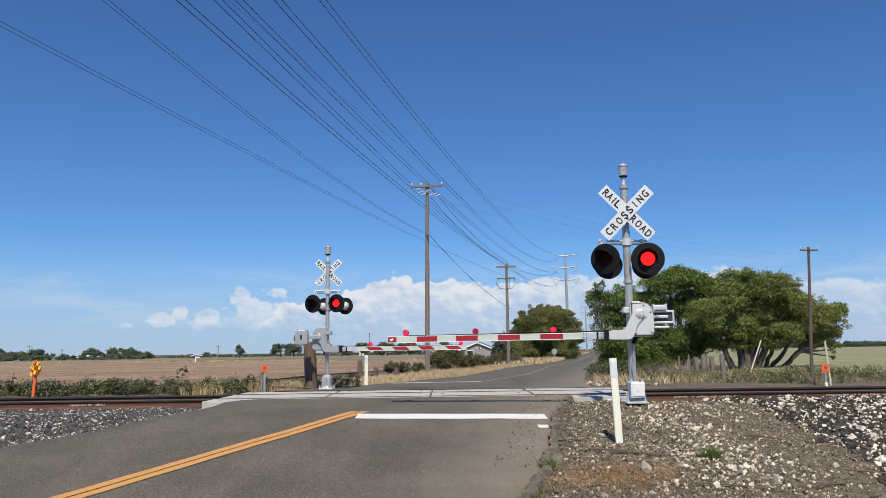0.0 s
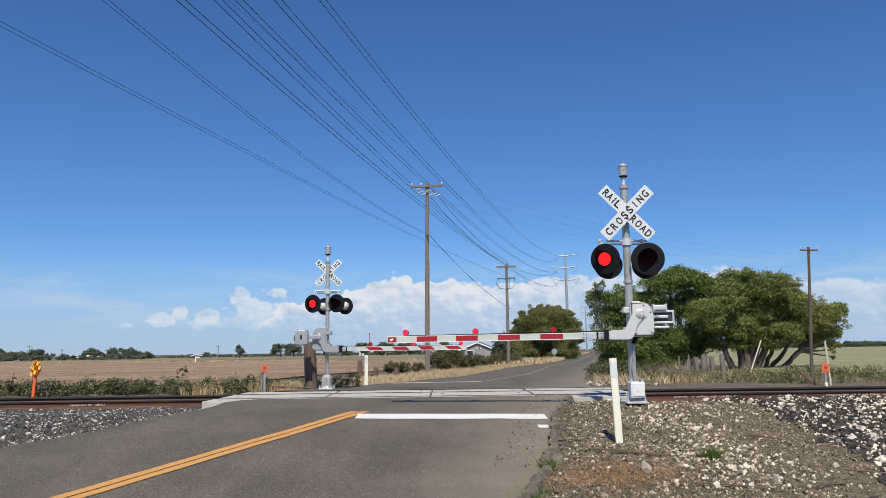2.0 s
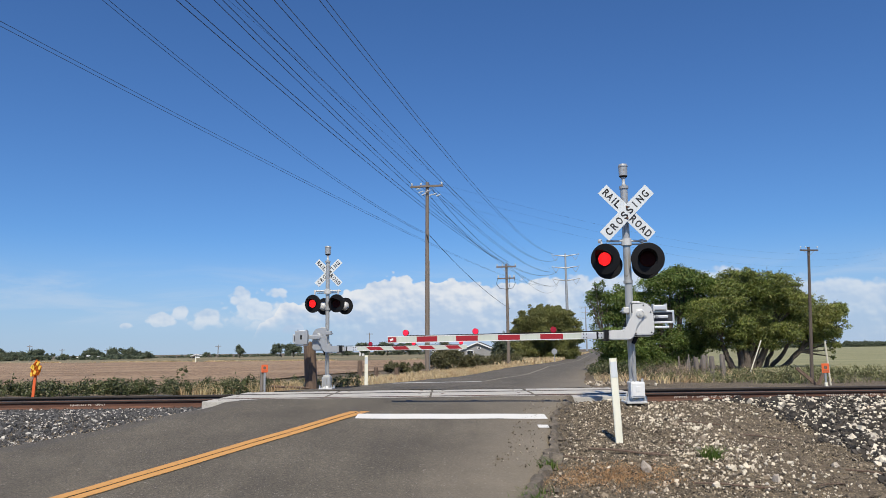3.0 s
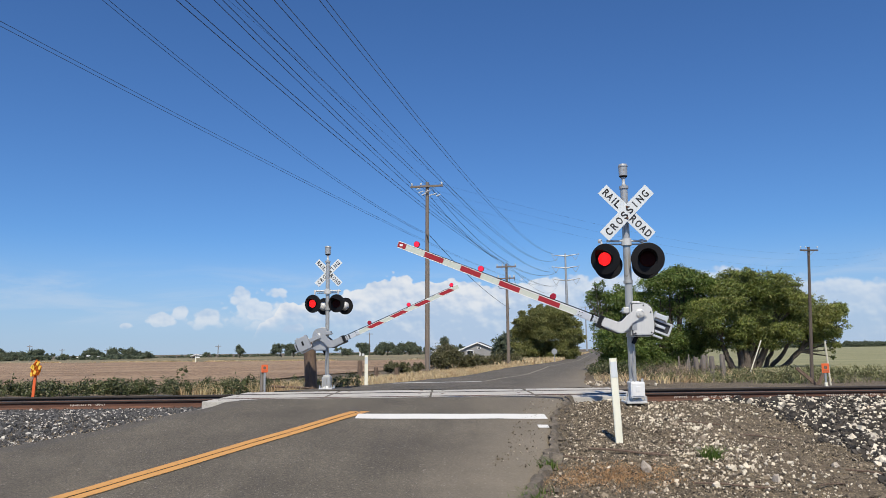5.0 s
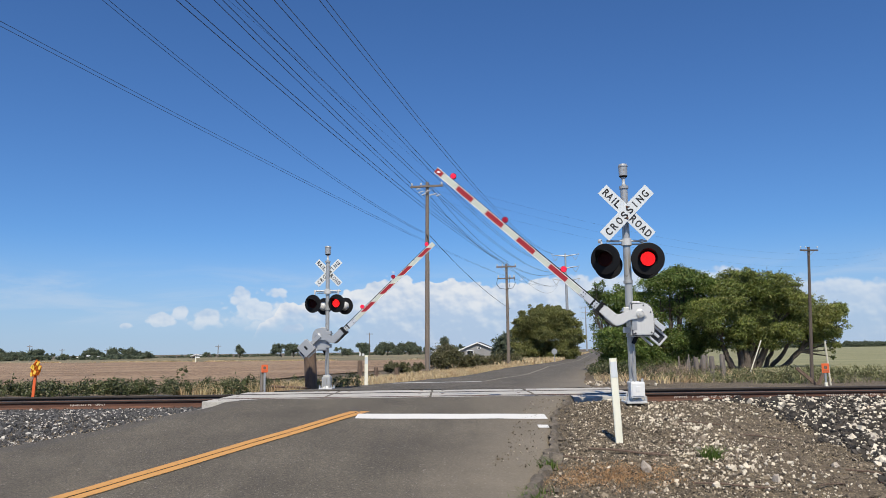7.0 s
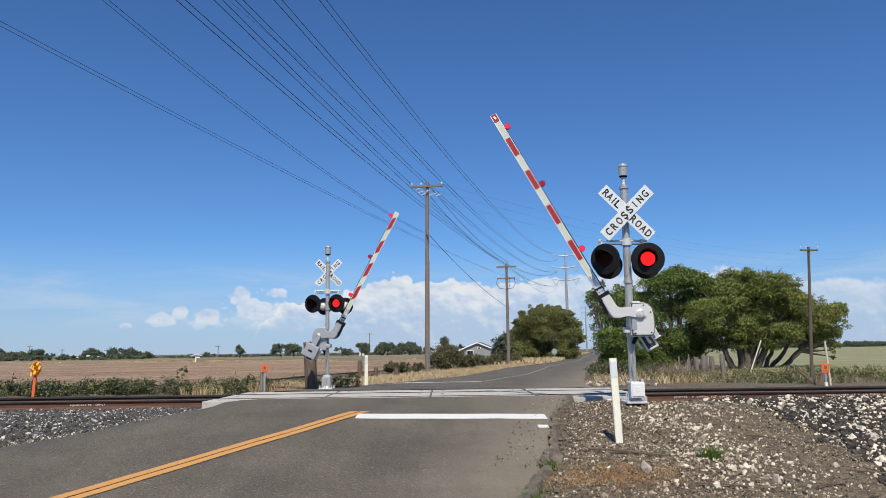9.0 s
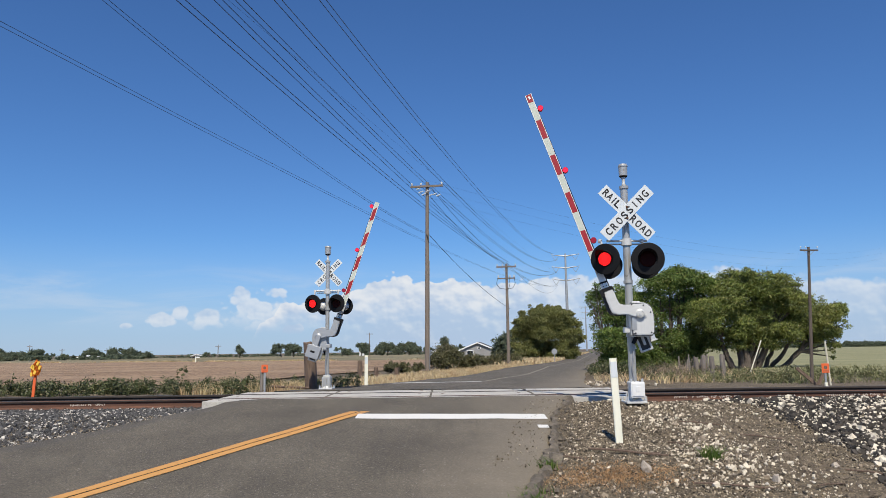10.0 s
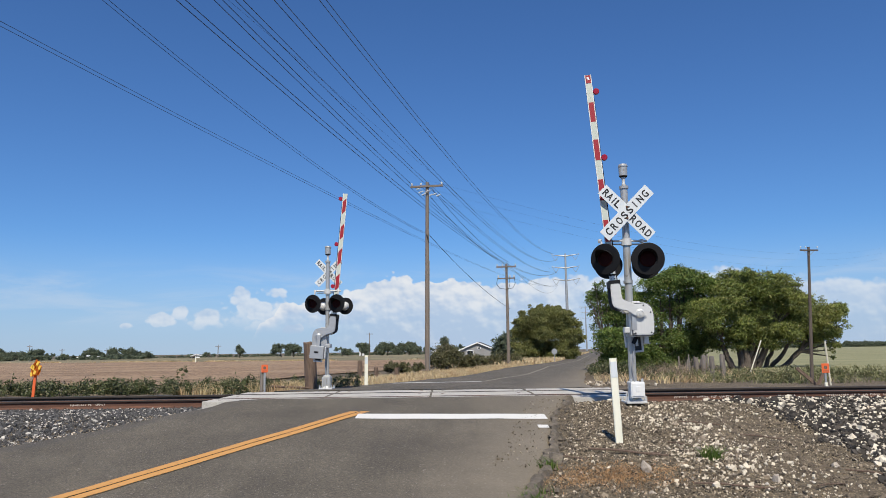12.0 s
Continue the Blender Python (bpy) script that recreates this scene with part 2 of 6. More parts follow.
def rust_mat():
    m = Mat("rusty_rail_steel", 0.8)
    g = m.noise(3.0, 6, 0.7, stretch=(0.5, 4, 4))
    f = m.noise(60, 3, 0.6)
    base = m.ramp(g, (0.3, (0.065, 0.032, 0.021)), (0.6, (0.13, 0.058, 0.034)), (0.8, (0.22, 0.095, 0.050)))
    m.color(m.mix(0.4, base, m.ramp(f, (0.3, 0.3), (0.7, 0.7)), "OVERLAY"))
    return m.bump(f, 0.3, 0.003).m


def bark_mat(name, a, b):
    m = Mat(name, 0.9)
    g = m.noise(14, 6, 0.7, stretch=(3, 3, 0.25))
    base = m.ramp(g, (0.3, a), (0.7, b))
    m.color(base)
    return m.bump(g, 0.8, 0.02).m


def paint_mat(name, color, rough=0.45, wear=(0.25, 0.22, 0.18), amount=0.15, metal=0.0):
    m = Mat(name, rough, metal)
    g = m.noise(7, 7, 0.75)
    lo = 0.68 - 0.2 * amount
    spots = m.ramp(g, (lo, 0.0), (lo + 0.14, amount * 2.5))
    drip = m.noise(5, 4, 0.6, stretch=(5, 5, 0.6))
    base = m.mix(m.ramp(drip, (0.35, 0.0), (0.75, 0.30)), color, tuple(0.72 * c for c in color))
    m.color(m.mix(spots, base, wear))
    m.rough(m.ramp(g, (0.3, rough * 0.85), (0.7, min(1.0, rough * 1.25))))
    return m.bump(m.noise(120, 2, 0.5), 0.08, 0.002).m


def glow_mat(name, color, strength):
    m = Mat(name, 0.3, 0.0, color)
    m.b.inputs["Emission Color"].default_value = (*color, 1)
    m.b.inputs["Emission Strength"].default_value = strength
    return m.m


ASPHALT = asphalt_mat()
ASPHALT_OLD = speckled("crumbled_asphalt", (0.085, 0.071, 0.054), (0.215, 0.178, 0.134), 7, 0.95, 0, 0.9, 60, 0.02)
DIRT = dirt_mat()
SOIL = soil_mat()
CROP = crop_mat()
PASTURE = pasture_mat()
YELLOW_LINE = paint_mat("worn_yellow_road_paint", (0.56, 0.285, 0.085), 0.8, (0.17, 0.13, 0.10), 0.5)
WHITE_LINE = paint_mat("worn_white_road_paint", (0.72, 0.70, 0.66), 0.7, (0.15, 0.14, 0.13), 0.25)
CONCRETE = speckled("pale_concrete", (0.38, 0.355, 0.315), (0.53, 0.50, 0.445), 3, 0.85, 0, 0.3, 70, 0.004)
RUST = rust_mat()
# near-black steel for the far rail and the sides of both rail heads
DARK_RAIL = speckled("near_black_rail_steel", (0.016, 0.012, 0.010), (0.038, 0.026, 0.020), 4, 0.75, 0, 0.2)
RAIL_TOP = speckled("worn_rail_steel", (0.09, 0.075, 0.065), (0.17, 0.15, 0.135), 5, 0.5, 0.6, 0.1)
TIE_WOOD = bark_mat("tarred_tie_wood", (0.04, 0.03, 0.024), (0.11, 0.085, 0.065))
SILVER = paint_mat("aluminium_paint", (0.62, 0.615, 0.59), 0.36, (0.26, 0.23, 0.19), 0.35, 0.15)
MAST_STEEL = paint_mat("galvanised_mast", (0.46, 0.455, 0.435), 0.32, (0.14, 0.12, 0.10), 0.45, 0.40)
GREY_CAST = paint_mat("grey_cast_aluminium", (0.40, 0.41, 0.42), 0.42, (0.20, 0.18, 0.16), 0.2, 0.4)
WHITE_BOX = paint_mat("white_enamel", (0.74, 0.74, 0.73), 0.5, (0.40, 0.36, 0.30), 0.1)
SIGN_WHITE = paint_mat("white_reflective_sheet", (0.64, 0.675, 0.69), 0.5, (0.5, 0.48, 0.42), 0.10)
BLACK = paint_mat("black_enamel", (0.009, 0.009, 0.010), 0.55, (0.03, 0.03, 0.03), 0.1)
HOOD_BLACK = Mat("dull_black_hood", 0.8, 0, (0.006, 0.006, 0.006)).m
for black in (BLACK, HOOD_BLACK):
    black.node_tree.nodes["Principled BSDF"].inputs["Specular IOR Level"].default_value = 0.22
FADED_LINE = paint_mat("faded_yellow_paint", (0.30, 0.265, 0.20), 0.8, (0.14, 0.12, 0.10), 0.5)
BLACK_DULL = Mat("black_lettering", 0.7, 0, (0.014, 0.014, 0.016)).m
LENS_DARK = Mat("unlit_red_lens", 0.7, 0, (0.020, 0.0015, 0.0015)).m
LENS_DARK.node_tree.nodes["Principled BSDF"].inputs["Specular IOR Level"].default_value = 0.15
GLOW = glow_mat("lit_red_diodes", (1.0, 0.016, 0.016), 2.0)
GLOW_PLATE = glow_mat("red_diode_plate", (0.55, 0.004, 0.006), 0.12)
# dark fittings; also stands in for shade on the rear gate support arm
DARK_STEEL_AND_SHADE = paint_mat("dark_steel_and_arm_shade", (0.055, 0.056, 0.060), 0.5, (0.12, 0.10, 0.08), 0.2, 0.3)
GLOW_SMALL = glow_mat("lit_red_lamp", (1.0, 0.01, 0.04), 0.75)
LAMP_RED = Mat("red_lamp_plastic", 0.25, 0, (0.30, 0.008, 0.022)).m
ARM_WHITE = paint_mat("weathered_white_tape", (0.52, 0.555, 0.48), 0.5, (0.36, 0.37, 0.31), 0.25)
ARM_RED = paint_mat("red_reflective_tape", (0.32, 0.011, 0.018), 0.45, (0.30, 0.03, 0.03), 0.15)
ALU = paint_mat("bare_aluminium", (0.66, 0.67, 0.68), 0.4, (0.35, 0.34, 0.32), 0.12, 0.5)
POST_WHITE = paint_mat("white_post_plastic", (0.82, 0.80, 0.66), 0.5, (0.45, 0.40, 0.32), 0.06)
POLE_WOOD = bark_mat("weathered_pole_wood", (0.125, 0.100, 0.080), (0.26, 0.212, 0.172))
OLD_WOOD = bark_mat("dark_old_timber", (0.075, 0.050, 0.037), (0.21, 0.145, 0.105))
GREY_WOOD = bark_mat("grey_fence_wood", (0.12, 0.10, 0.085), (0.28, 0.245, 0.21))
BARK = bark_mat("tree_bark", (0.045, 0.035, 0.028), (0.15, 0.12, 0.095))
STEEL = speckled("galvanised_steel", (0.30, 0.31, 0.32), (0.42, 0.43, 0.44), 2, 0.55, 0.5, 0.1)
WIRE = Mat("dark_wire", 0.5, 0.2, (0.045, 0.062, 0.10)).m
GLASS_INS = Mat("porcelain", 0.2, 0, (0.6, 0.62, 0.62)).m
ORANGE = paint_mat("orange_sign_paint", (0.72, 0.13, 0.035), 0.5, (0.4, 0.1, 0.05), 0.1)
ORANGE_CLOTH = paint_mat("orange_warning_cloth", (0.90, 0.27, 0.03), 0.7, (0.90, 0.55, 0.08), 0.25)
YELLOW_CLOTH = paint_mat("yellow_warning_cloth", (0.88, 0.55, 0.07), 0.7, (0.80, 0.40, 0.06), 0.2)
LEAF_BIG = leaf_mat("willow_leaves", (0.045, 0.072, 0.014), (0.205, 0.250, 0.054), (0.39, 0.35, 0.12), 0.16)
LEAF_GREEN = leaf_mat("green_willow_leaves", (0.035, 0.070, 0.012), (0.150, 0.215, 0.040), (0.33, 0.32, 0.10), 0.12)
LEAF_MID = leaf_mat("eucalypt_leaves", (0.055, 0.072, 0.018), (0.205, 0.215, 0.060), (0.40, 0.35, 0.14), 0.2)
# paler, bluer greens: the haze of distance is mixed into these leaf colours
LEAF_FAR_HAZED = leaf_mat("hazed_distant_leaves", (0.070, 0.095, 0.065), (0.150, 0.180, 0.110), (0.20, 0.215, 0.135), 0.1)
LEAF_HEDGE = leaf_mat("bramble_leaves", (0.026, 0.035, 0.012), (0.100, 0.118, 0.040), (0.40, 0.34, 0.20), 0.20)
GRASS_DRY = leaf_mat("dry_grass", (0.42, 0.30, 0.15), (0.66, 0.51, 0.29), (0.76, 0.63, 0.41), 0.2)
GRASS_GREEN = leaf_mat("green_weeds", (0.05, 0.09, 0.015), (0.12, 0.19, 0.03), (0.30, 0.26, 0.10), 0.1)
GRASS_MIX = leaf_mat("pale_weeds", (0.09, 0.105, 0.035), (0.20, 0.205, 0.085), (0.42, 0.36, 0.20), 0.25)
BALLAST = stone_mat("ballast_stone", (0.022, 0.022, 0.022), (0.125, 0.120, 0.116), (0.54, 0.50, 0.44), 0.07)
BALLAST_PALE = stone_mat("pale_ballast_stone", (0.012, 0.011, 0.010), (0.078, 0.065, 0.052), (0.66, 0.59, 0.47), 0.20)
GRAVEL = stone_mat("shoulder_gravel", (0.045, 0.036, 0.026), (0.34, 0.275, 0.195), (0.64, 0.56, 0.45), 0.12)
HOUSE_WALL = speckled("grey_siding", (0.23, 0.225, 0.22), (0.29, 0.285, 0.28), 1.0, 0.8, 0, 0.2, 8, 0.01)
HOUSE_ROOF = speckled("dark_shingle", (0.05, 0.05, 0.055), (0.10, 0.095, 0.09), 2.0, 0.9, 0, 0.4, 12, 0.02)
WHITE_TRIM = paint_mat("white_trim", (0.78, 0.78, 0.77), 0.6)
CHALK = Mat("chalk_marks", 0.9, 0, (0.62, 0.55, 0.47)).m
PANE = Mat("dark_window", 0.1, 0, (0.02, 0.024, 0.03)).m

# ---- mesh helpers ----


def part(name, bm, material, parent=None, label="", m=None, smooth=False):
    """Links a bmesh as one mesh object, under a parent if one is given."""
    me = bpy.data.meshes.new(name)
    bm.normal_update()
    bm.to_mesh(me)
    bm.free()
    return mesh_part(name, me, material, parent, label, m, smooth)


def mesh_part(name, me, material, parent=None, label="", m=None, smooth=False):
    if not me.materials:
        me.materials.append(material)
    if smooth:
        me.shade_smooth()
    ob = new(name, me)
    if parent is not None:
        ob.parent = parent
    if m is not None:
        ob.matrix_basis = m
    if label:
        tagged(ob, label)
    return ob


def thing(name, m, label, category, group="", kind=""):
    ob = new(name)
    ob.empty_display_size = 0.2
    ob.matrix_basis = m
    return tagged(ob, label, category, group, kind)


def add_box(bm, sx, sy, sz, m=Matrix(), bevel=0.0):
    """A box centred at the origin of m."""
    r = bmesh.ops.create_cube(bm, size=1.0, matrix=m @ Matrix.Diagonal((sx, sy, sz, 1)))
    if bevel:
        es = {e for v in r["verts"] for e in v.link_edges}
        bmesh.ops.bevel(bm, geom=list(es), offset=bevel, segments=2, affect="EDGES", profile=0.6)
    return bm


def box(sx, sy, sz, m=Matrix(), bevel=0.0):
    return add_box(bmesh.new(), sx, sy, sz, m, bevel)


def add_rod(bm, a, b, r0, r1=None, seg=10, caps=True):
    """A tapered rod from a to b."""
    a, b = Vector(a), Vector(b)
    r1 = r0 if r1 is None else r1
    d = b - a
    m = Matrix.Translation((a + b) / 2) @ d.to_track_quat("Z", "Y").to_matrix().to_4x4()
    bmesh.ops.create_cone(bm, cap_ends=caps, segments=seg, radius1=r0, radius2=r1, depth=d.length, matrix=m)
    return bm


def rod(a, b, r0, r1=None, seg=10):
    return add_rod(bmesh.new(), a, b, r0, r1, seg)


def lathe(profile, seg=20, m=Matrix(), bm=None):
    """Turns (radius, height) pairs round the z axis of m."""
    bm = bm or bmesh.new()
    rings = []
    for r, h in profile:
        rings.append([bm.verts.new(m @ Vector((r * math.cos(2 * math.pi * i / seg), r * math.sin(2 * math.pi * i / seg), h))) for i in range(seg)])
    for a, b in zip(rings, rings[1:]):
        for i in range(seg):
            bm.faces.new((a[i], a[(i + 1) % seg], b[(i + 1) % seg], b[i]))
    bm.faces.new(rings[0][::-1])
    bm.faces.new(rings[-1])
    return bm


def plate(outline, y0, y1, bevel=0.0, m=Matrix()):
    """An outline of (x, z) pairs given a thickness from y0 to y1."""
    bm = bmesh.new()
    a = [bm.verts.new(m @ Vector((x, y0, z))) for x, z in outline]
    b = [bm.verts.new(m @ Vector((x, y1, z))) for x, z in outline]
    n = len(outline)
    bm.faces.new(a)
    bm.faces.new(b[::-1])
    for i in range(n):
        bm.faces.new((a[i], b[i], b[(i + 1) % n], a[(i + 1) % n]))
    bmesh.ops.recalc_face_normals(bm, faces=bm.faces)
    if bevel:
        bmesh.ops.bevel(bm, geom=bm.edges[:], offset=bevel, segments=2, affect="EDGES")
    return bm


def letters(words, size, m, width=None, thick=0.002):
    """The mesh of a word, centred at m in its x-y plane, squeezed to a width."""
    cu = bpy.data.curves.new("word", "FONT")
    cu.body, cu.size, cu.extrude, cu.offset = words, size, thick, size * 0.024
    cu.align_x, cu.align_y = "CENTER", "CENTER"
    ob = bpy.data.objects.new("word", cu)
    scene.collection.objects.link(ob)
    bpy.context.view_layer.update()
    me = bpy.data.meshes.new_from_object(ob.evaluated_get(bpy.context.evaluated_depsgraph_get()))
    bpy.data.objects.remove(ob)
    xs = [v.co.x for v in me.vertices]
    ys = [v.co.y for v in me.vertices]
    cx, cy = (min(xs) + max(xs)) / 2, (min(ys) + max(ys)) / 2
    k = width / (max(xs) - min(xs)) if width else 1.0
    ky = size / (max(ys) - min(ys)) if width else 1.0
    me.transform(m @ Matrix.Diagonal((k, ky, 1, 1)) @ Matrix.Translation((-cx, -cy, 0)))
    return me


def from_arrays(name, verts, faces):
    me = bpy.data.meshes.new(name)
    me.from_pydata(verts, [], faces)
    me.update()
    return me


def fbm(x, y, s=1.0):
    return noise.fractal(Vector((x * s, y * s, 3.7)), 1.0, 2.0, 4)


# ---- the lie of the land ----
def lerp(v, ks):
    for (a, p), (b, q) in zip(ks, ks[1:]):
        if v <= b:
            u = min(1.0, max(0.0, (v - a) / (b - a)))
            return p + (q - p) * u
    return ks[-1][1]


ROAD_Z = [(-60, -0.70), (0, -0.70), (4, -0.60), (7.5, -0.50), (11.0, -0.225), (14.3, 0.055), (14.6, 0.094), (17.9, 0.092), (20, 0.02), (25, -0.05), (34, -0.15), (50, -0.25), (80, -0.3), (3000, -0.3)]
LAND_Z = [(-60, -0.76), (0, -0.75), (4, -0.66), (7.5, -0.56), (11.0, -0.29), (13.4, -0.085), (14.5, -0.10), (18.0, -0.12), (19.0, -0.07), (20.5, -0.05), (24, -0.16), (34, -0.26), (60, -0.34), (3000, -0.34)]
LEFT = [(-60, -44.0), (0, -12.0), (4, -10.2), (10.65, -6.27), (13.9, -4.37), (15.5, -4.15), (18.5, -4.1), (21, -3.6), (25.2, -1.87), (35.2, 1.06), (52.4, 4.2), (80.8, 12.2), (190, 35.6), (700, 144), (3000, 640)]
RIGHT = [(-60, -30.0), (0, -1.2), (4, -0.05), (7.7, 0.70), (10.0, 1.33), (12.0, 1.72), (13.2, 1.98), (14.9, 2.40), (16.0, 3.3), (18.5, 3.7), (25, 4.6), (37.5, 7.1), (58, 11.2), (86, 17.8), (183, 38.3), (700, 148), (3000, 645)]


def road_z(x, y):
    return lerp(y, ROAD_Z)


def land_z(x, y):
    z = lerp(y, LAND_Z)
    if y < 15 and x > lerp(y, RIGHT):
        z += 0.05 * fbm(x, y, 0.9) + 0.018 * fbm(x, y, 4.0)
        z += 0.06 * max(0.0, min(1.0, (y - 11.6) / 1.2)) * max(0.0, min(1.0, (14.5 - y) / 0.3))
        z += 0.085 * math.exp(-((x - 3.32) / 0.7) ** 2 - ((y - 13.3) / 0.7) ** 2)
        z += 0.05 * math.exp(-((x - 3.3) / 0.7) ** 2) * max(0.0, min(1.0, (13.0 - y) / 2.0))
        z += 0.035 * max(0.0, fbm(x * 2.4, y * 0.55, 1.5)) * math.exp(-((x - 4.1) / 0.6) ** 2)
        z += 0.04 * max(0.0, min(1.0, (x - 5.0) / 2)) * max(0.0, min(1.0, (y - 10) / 3))
    elif 18.2 < y < 70:
        z += 0.04 * fbm(x, y, 0.3)
    if 14.8 < y < 18 and lerp(y, LEFT) - 0.5 < x < lerp(y, RIGHT) + 1.0:
        z = min(z, -0.2)
    if lerp(y, LEFT) - 0.2 < x < lerp(y, RIGHT) + 0.02:
        z = min(z, road_z(x, y) - 0.05)
    return z


def grid_mesh(name, xs, ys, zf):
    nx = len(xs)
    vs = [(x, y, zf(x, y)) for y in ys for x in xs]
    fs = [(j * nx + i, j * nx + i + 1, (j + 1) * nx + i + 1, (j + 1) * nx + i) for j in range(len(ys) - 1) for i in range(nx - 1)]
    return from_arrays(name, vs, fs)


def steps(*spans):
    out = []
    for a, b, d in spans:
        n = max(1, round((b - a) / d))
        out += [a + (b - a) * i / n for i in range(n)]
    return out + [spans[-1][1]]


def build_ground():
    xs = steps((-2500, -300, 550), (-300, -40, 65), (-40, -14, 4), (-14, 0, 0.5), (0, 10.5, 0.12), (10.5, 14, 0.5), (14, 40, 4), (40, 300, 65), (300, 2500, 550))
    ys = steps((-60, 4, 8), (4, 6, 0.5), (6, 15.2, 0.12), (15.2, 20, 0.4), (20, 60, 2.0), (60, 200, 20), (200, 600, 100), (600, 4000, 850))
    g = mesh_part("ground", grid_mesh("ground", xs, ys, land_z), DIRT, smooth=True)
    tagged(g, "dry brown dirt and gravel ground beside the road", "ground", kind="structure")

    # fields
    def left_far(x, y):
        return lerp(y, LAND_Z) + 0.06
    def field_end(x):
        return 115 + 35 * max(0.0, min(1.0, (-16 - x) / 74))
    vs, fs = [], []
    ys2 = steps((29, 60, 3), (60, 190, 13))
    for y in ys2:
        r = lerp(y, LEFT) - 9.0 - 0.10 * (y - 29)
        for i in range(13):
            x = r - (420 * (i / 12) ** 2.2)
            yy = 29 + (y - 29) * (field_end(x) - 29) / 161 + 0.5 * fbm(x, 1, 0.2)
            vs.append((x, yy, left_far(x, yy)))
    for j in range(len(ys2) - 1):
        for i in range(12):
            a = j * 13 + i
            fs.append((a + 13, a + 14, a + 1, a))
    f = mesh_part("field", from_arrays("field", vs, fs), SOIL)
    tagged(f, "bare tilled brown soil field beyond the tracks", "field", kind="structure")
    vs, fs = [], []
    for j in range(9):
        for i in range(25):
            x = 14 - 520 * (i / 24) ** 1.6
            y = field_end(x) + 0.6 + (330 - field_end(x)) * (j / 8) ** 1.5
            vs.append((min(x, lerp(y, LEFT) - 7.0), y, lerp(y, LAND_Z) + 0.05))
    for j in range(8):
        for i in range(24):
            a = j * 25 + i
            fs.append((a + 25, a + 26, a + 1, a))
    f = mesh_part("field", from_arrays("field", vs, fs), PASTURE)
    tagged(f, "rough green and straw pasture beyond the bare field", "field", kind="structure")
    vs, fs = [], []
    ys2 = steps((34, 60, 3), (60, 420, 30))
    for y in ys2:
        l = lerp(y, RIGHT) + 9.0
        for i in range(13):
            vs.append((l + 600 * (i / 12) ** 2.2, y, lerp(y, LAND_Z) + 0.06 + 0.012 * max(0, y - 60) * 0.1))
    for j in range(len(ys2) - 1):
        for i in range(12):
            a = j * 13 + i
            fs.append((a, a + 1, a + 14, a + 13))
    f = mesh_part("field", from_arrays("field", vs, fs), CROP)
    tagged(f, "pale green young crop field behind the trees", "field", kind="structure")


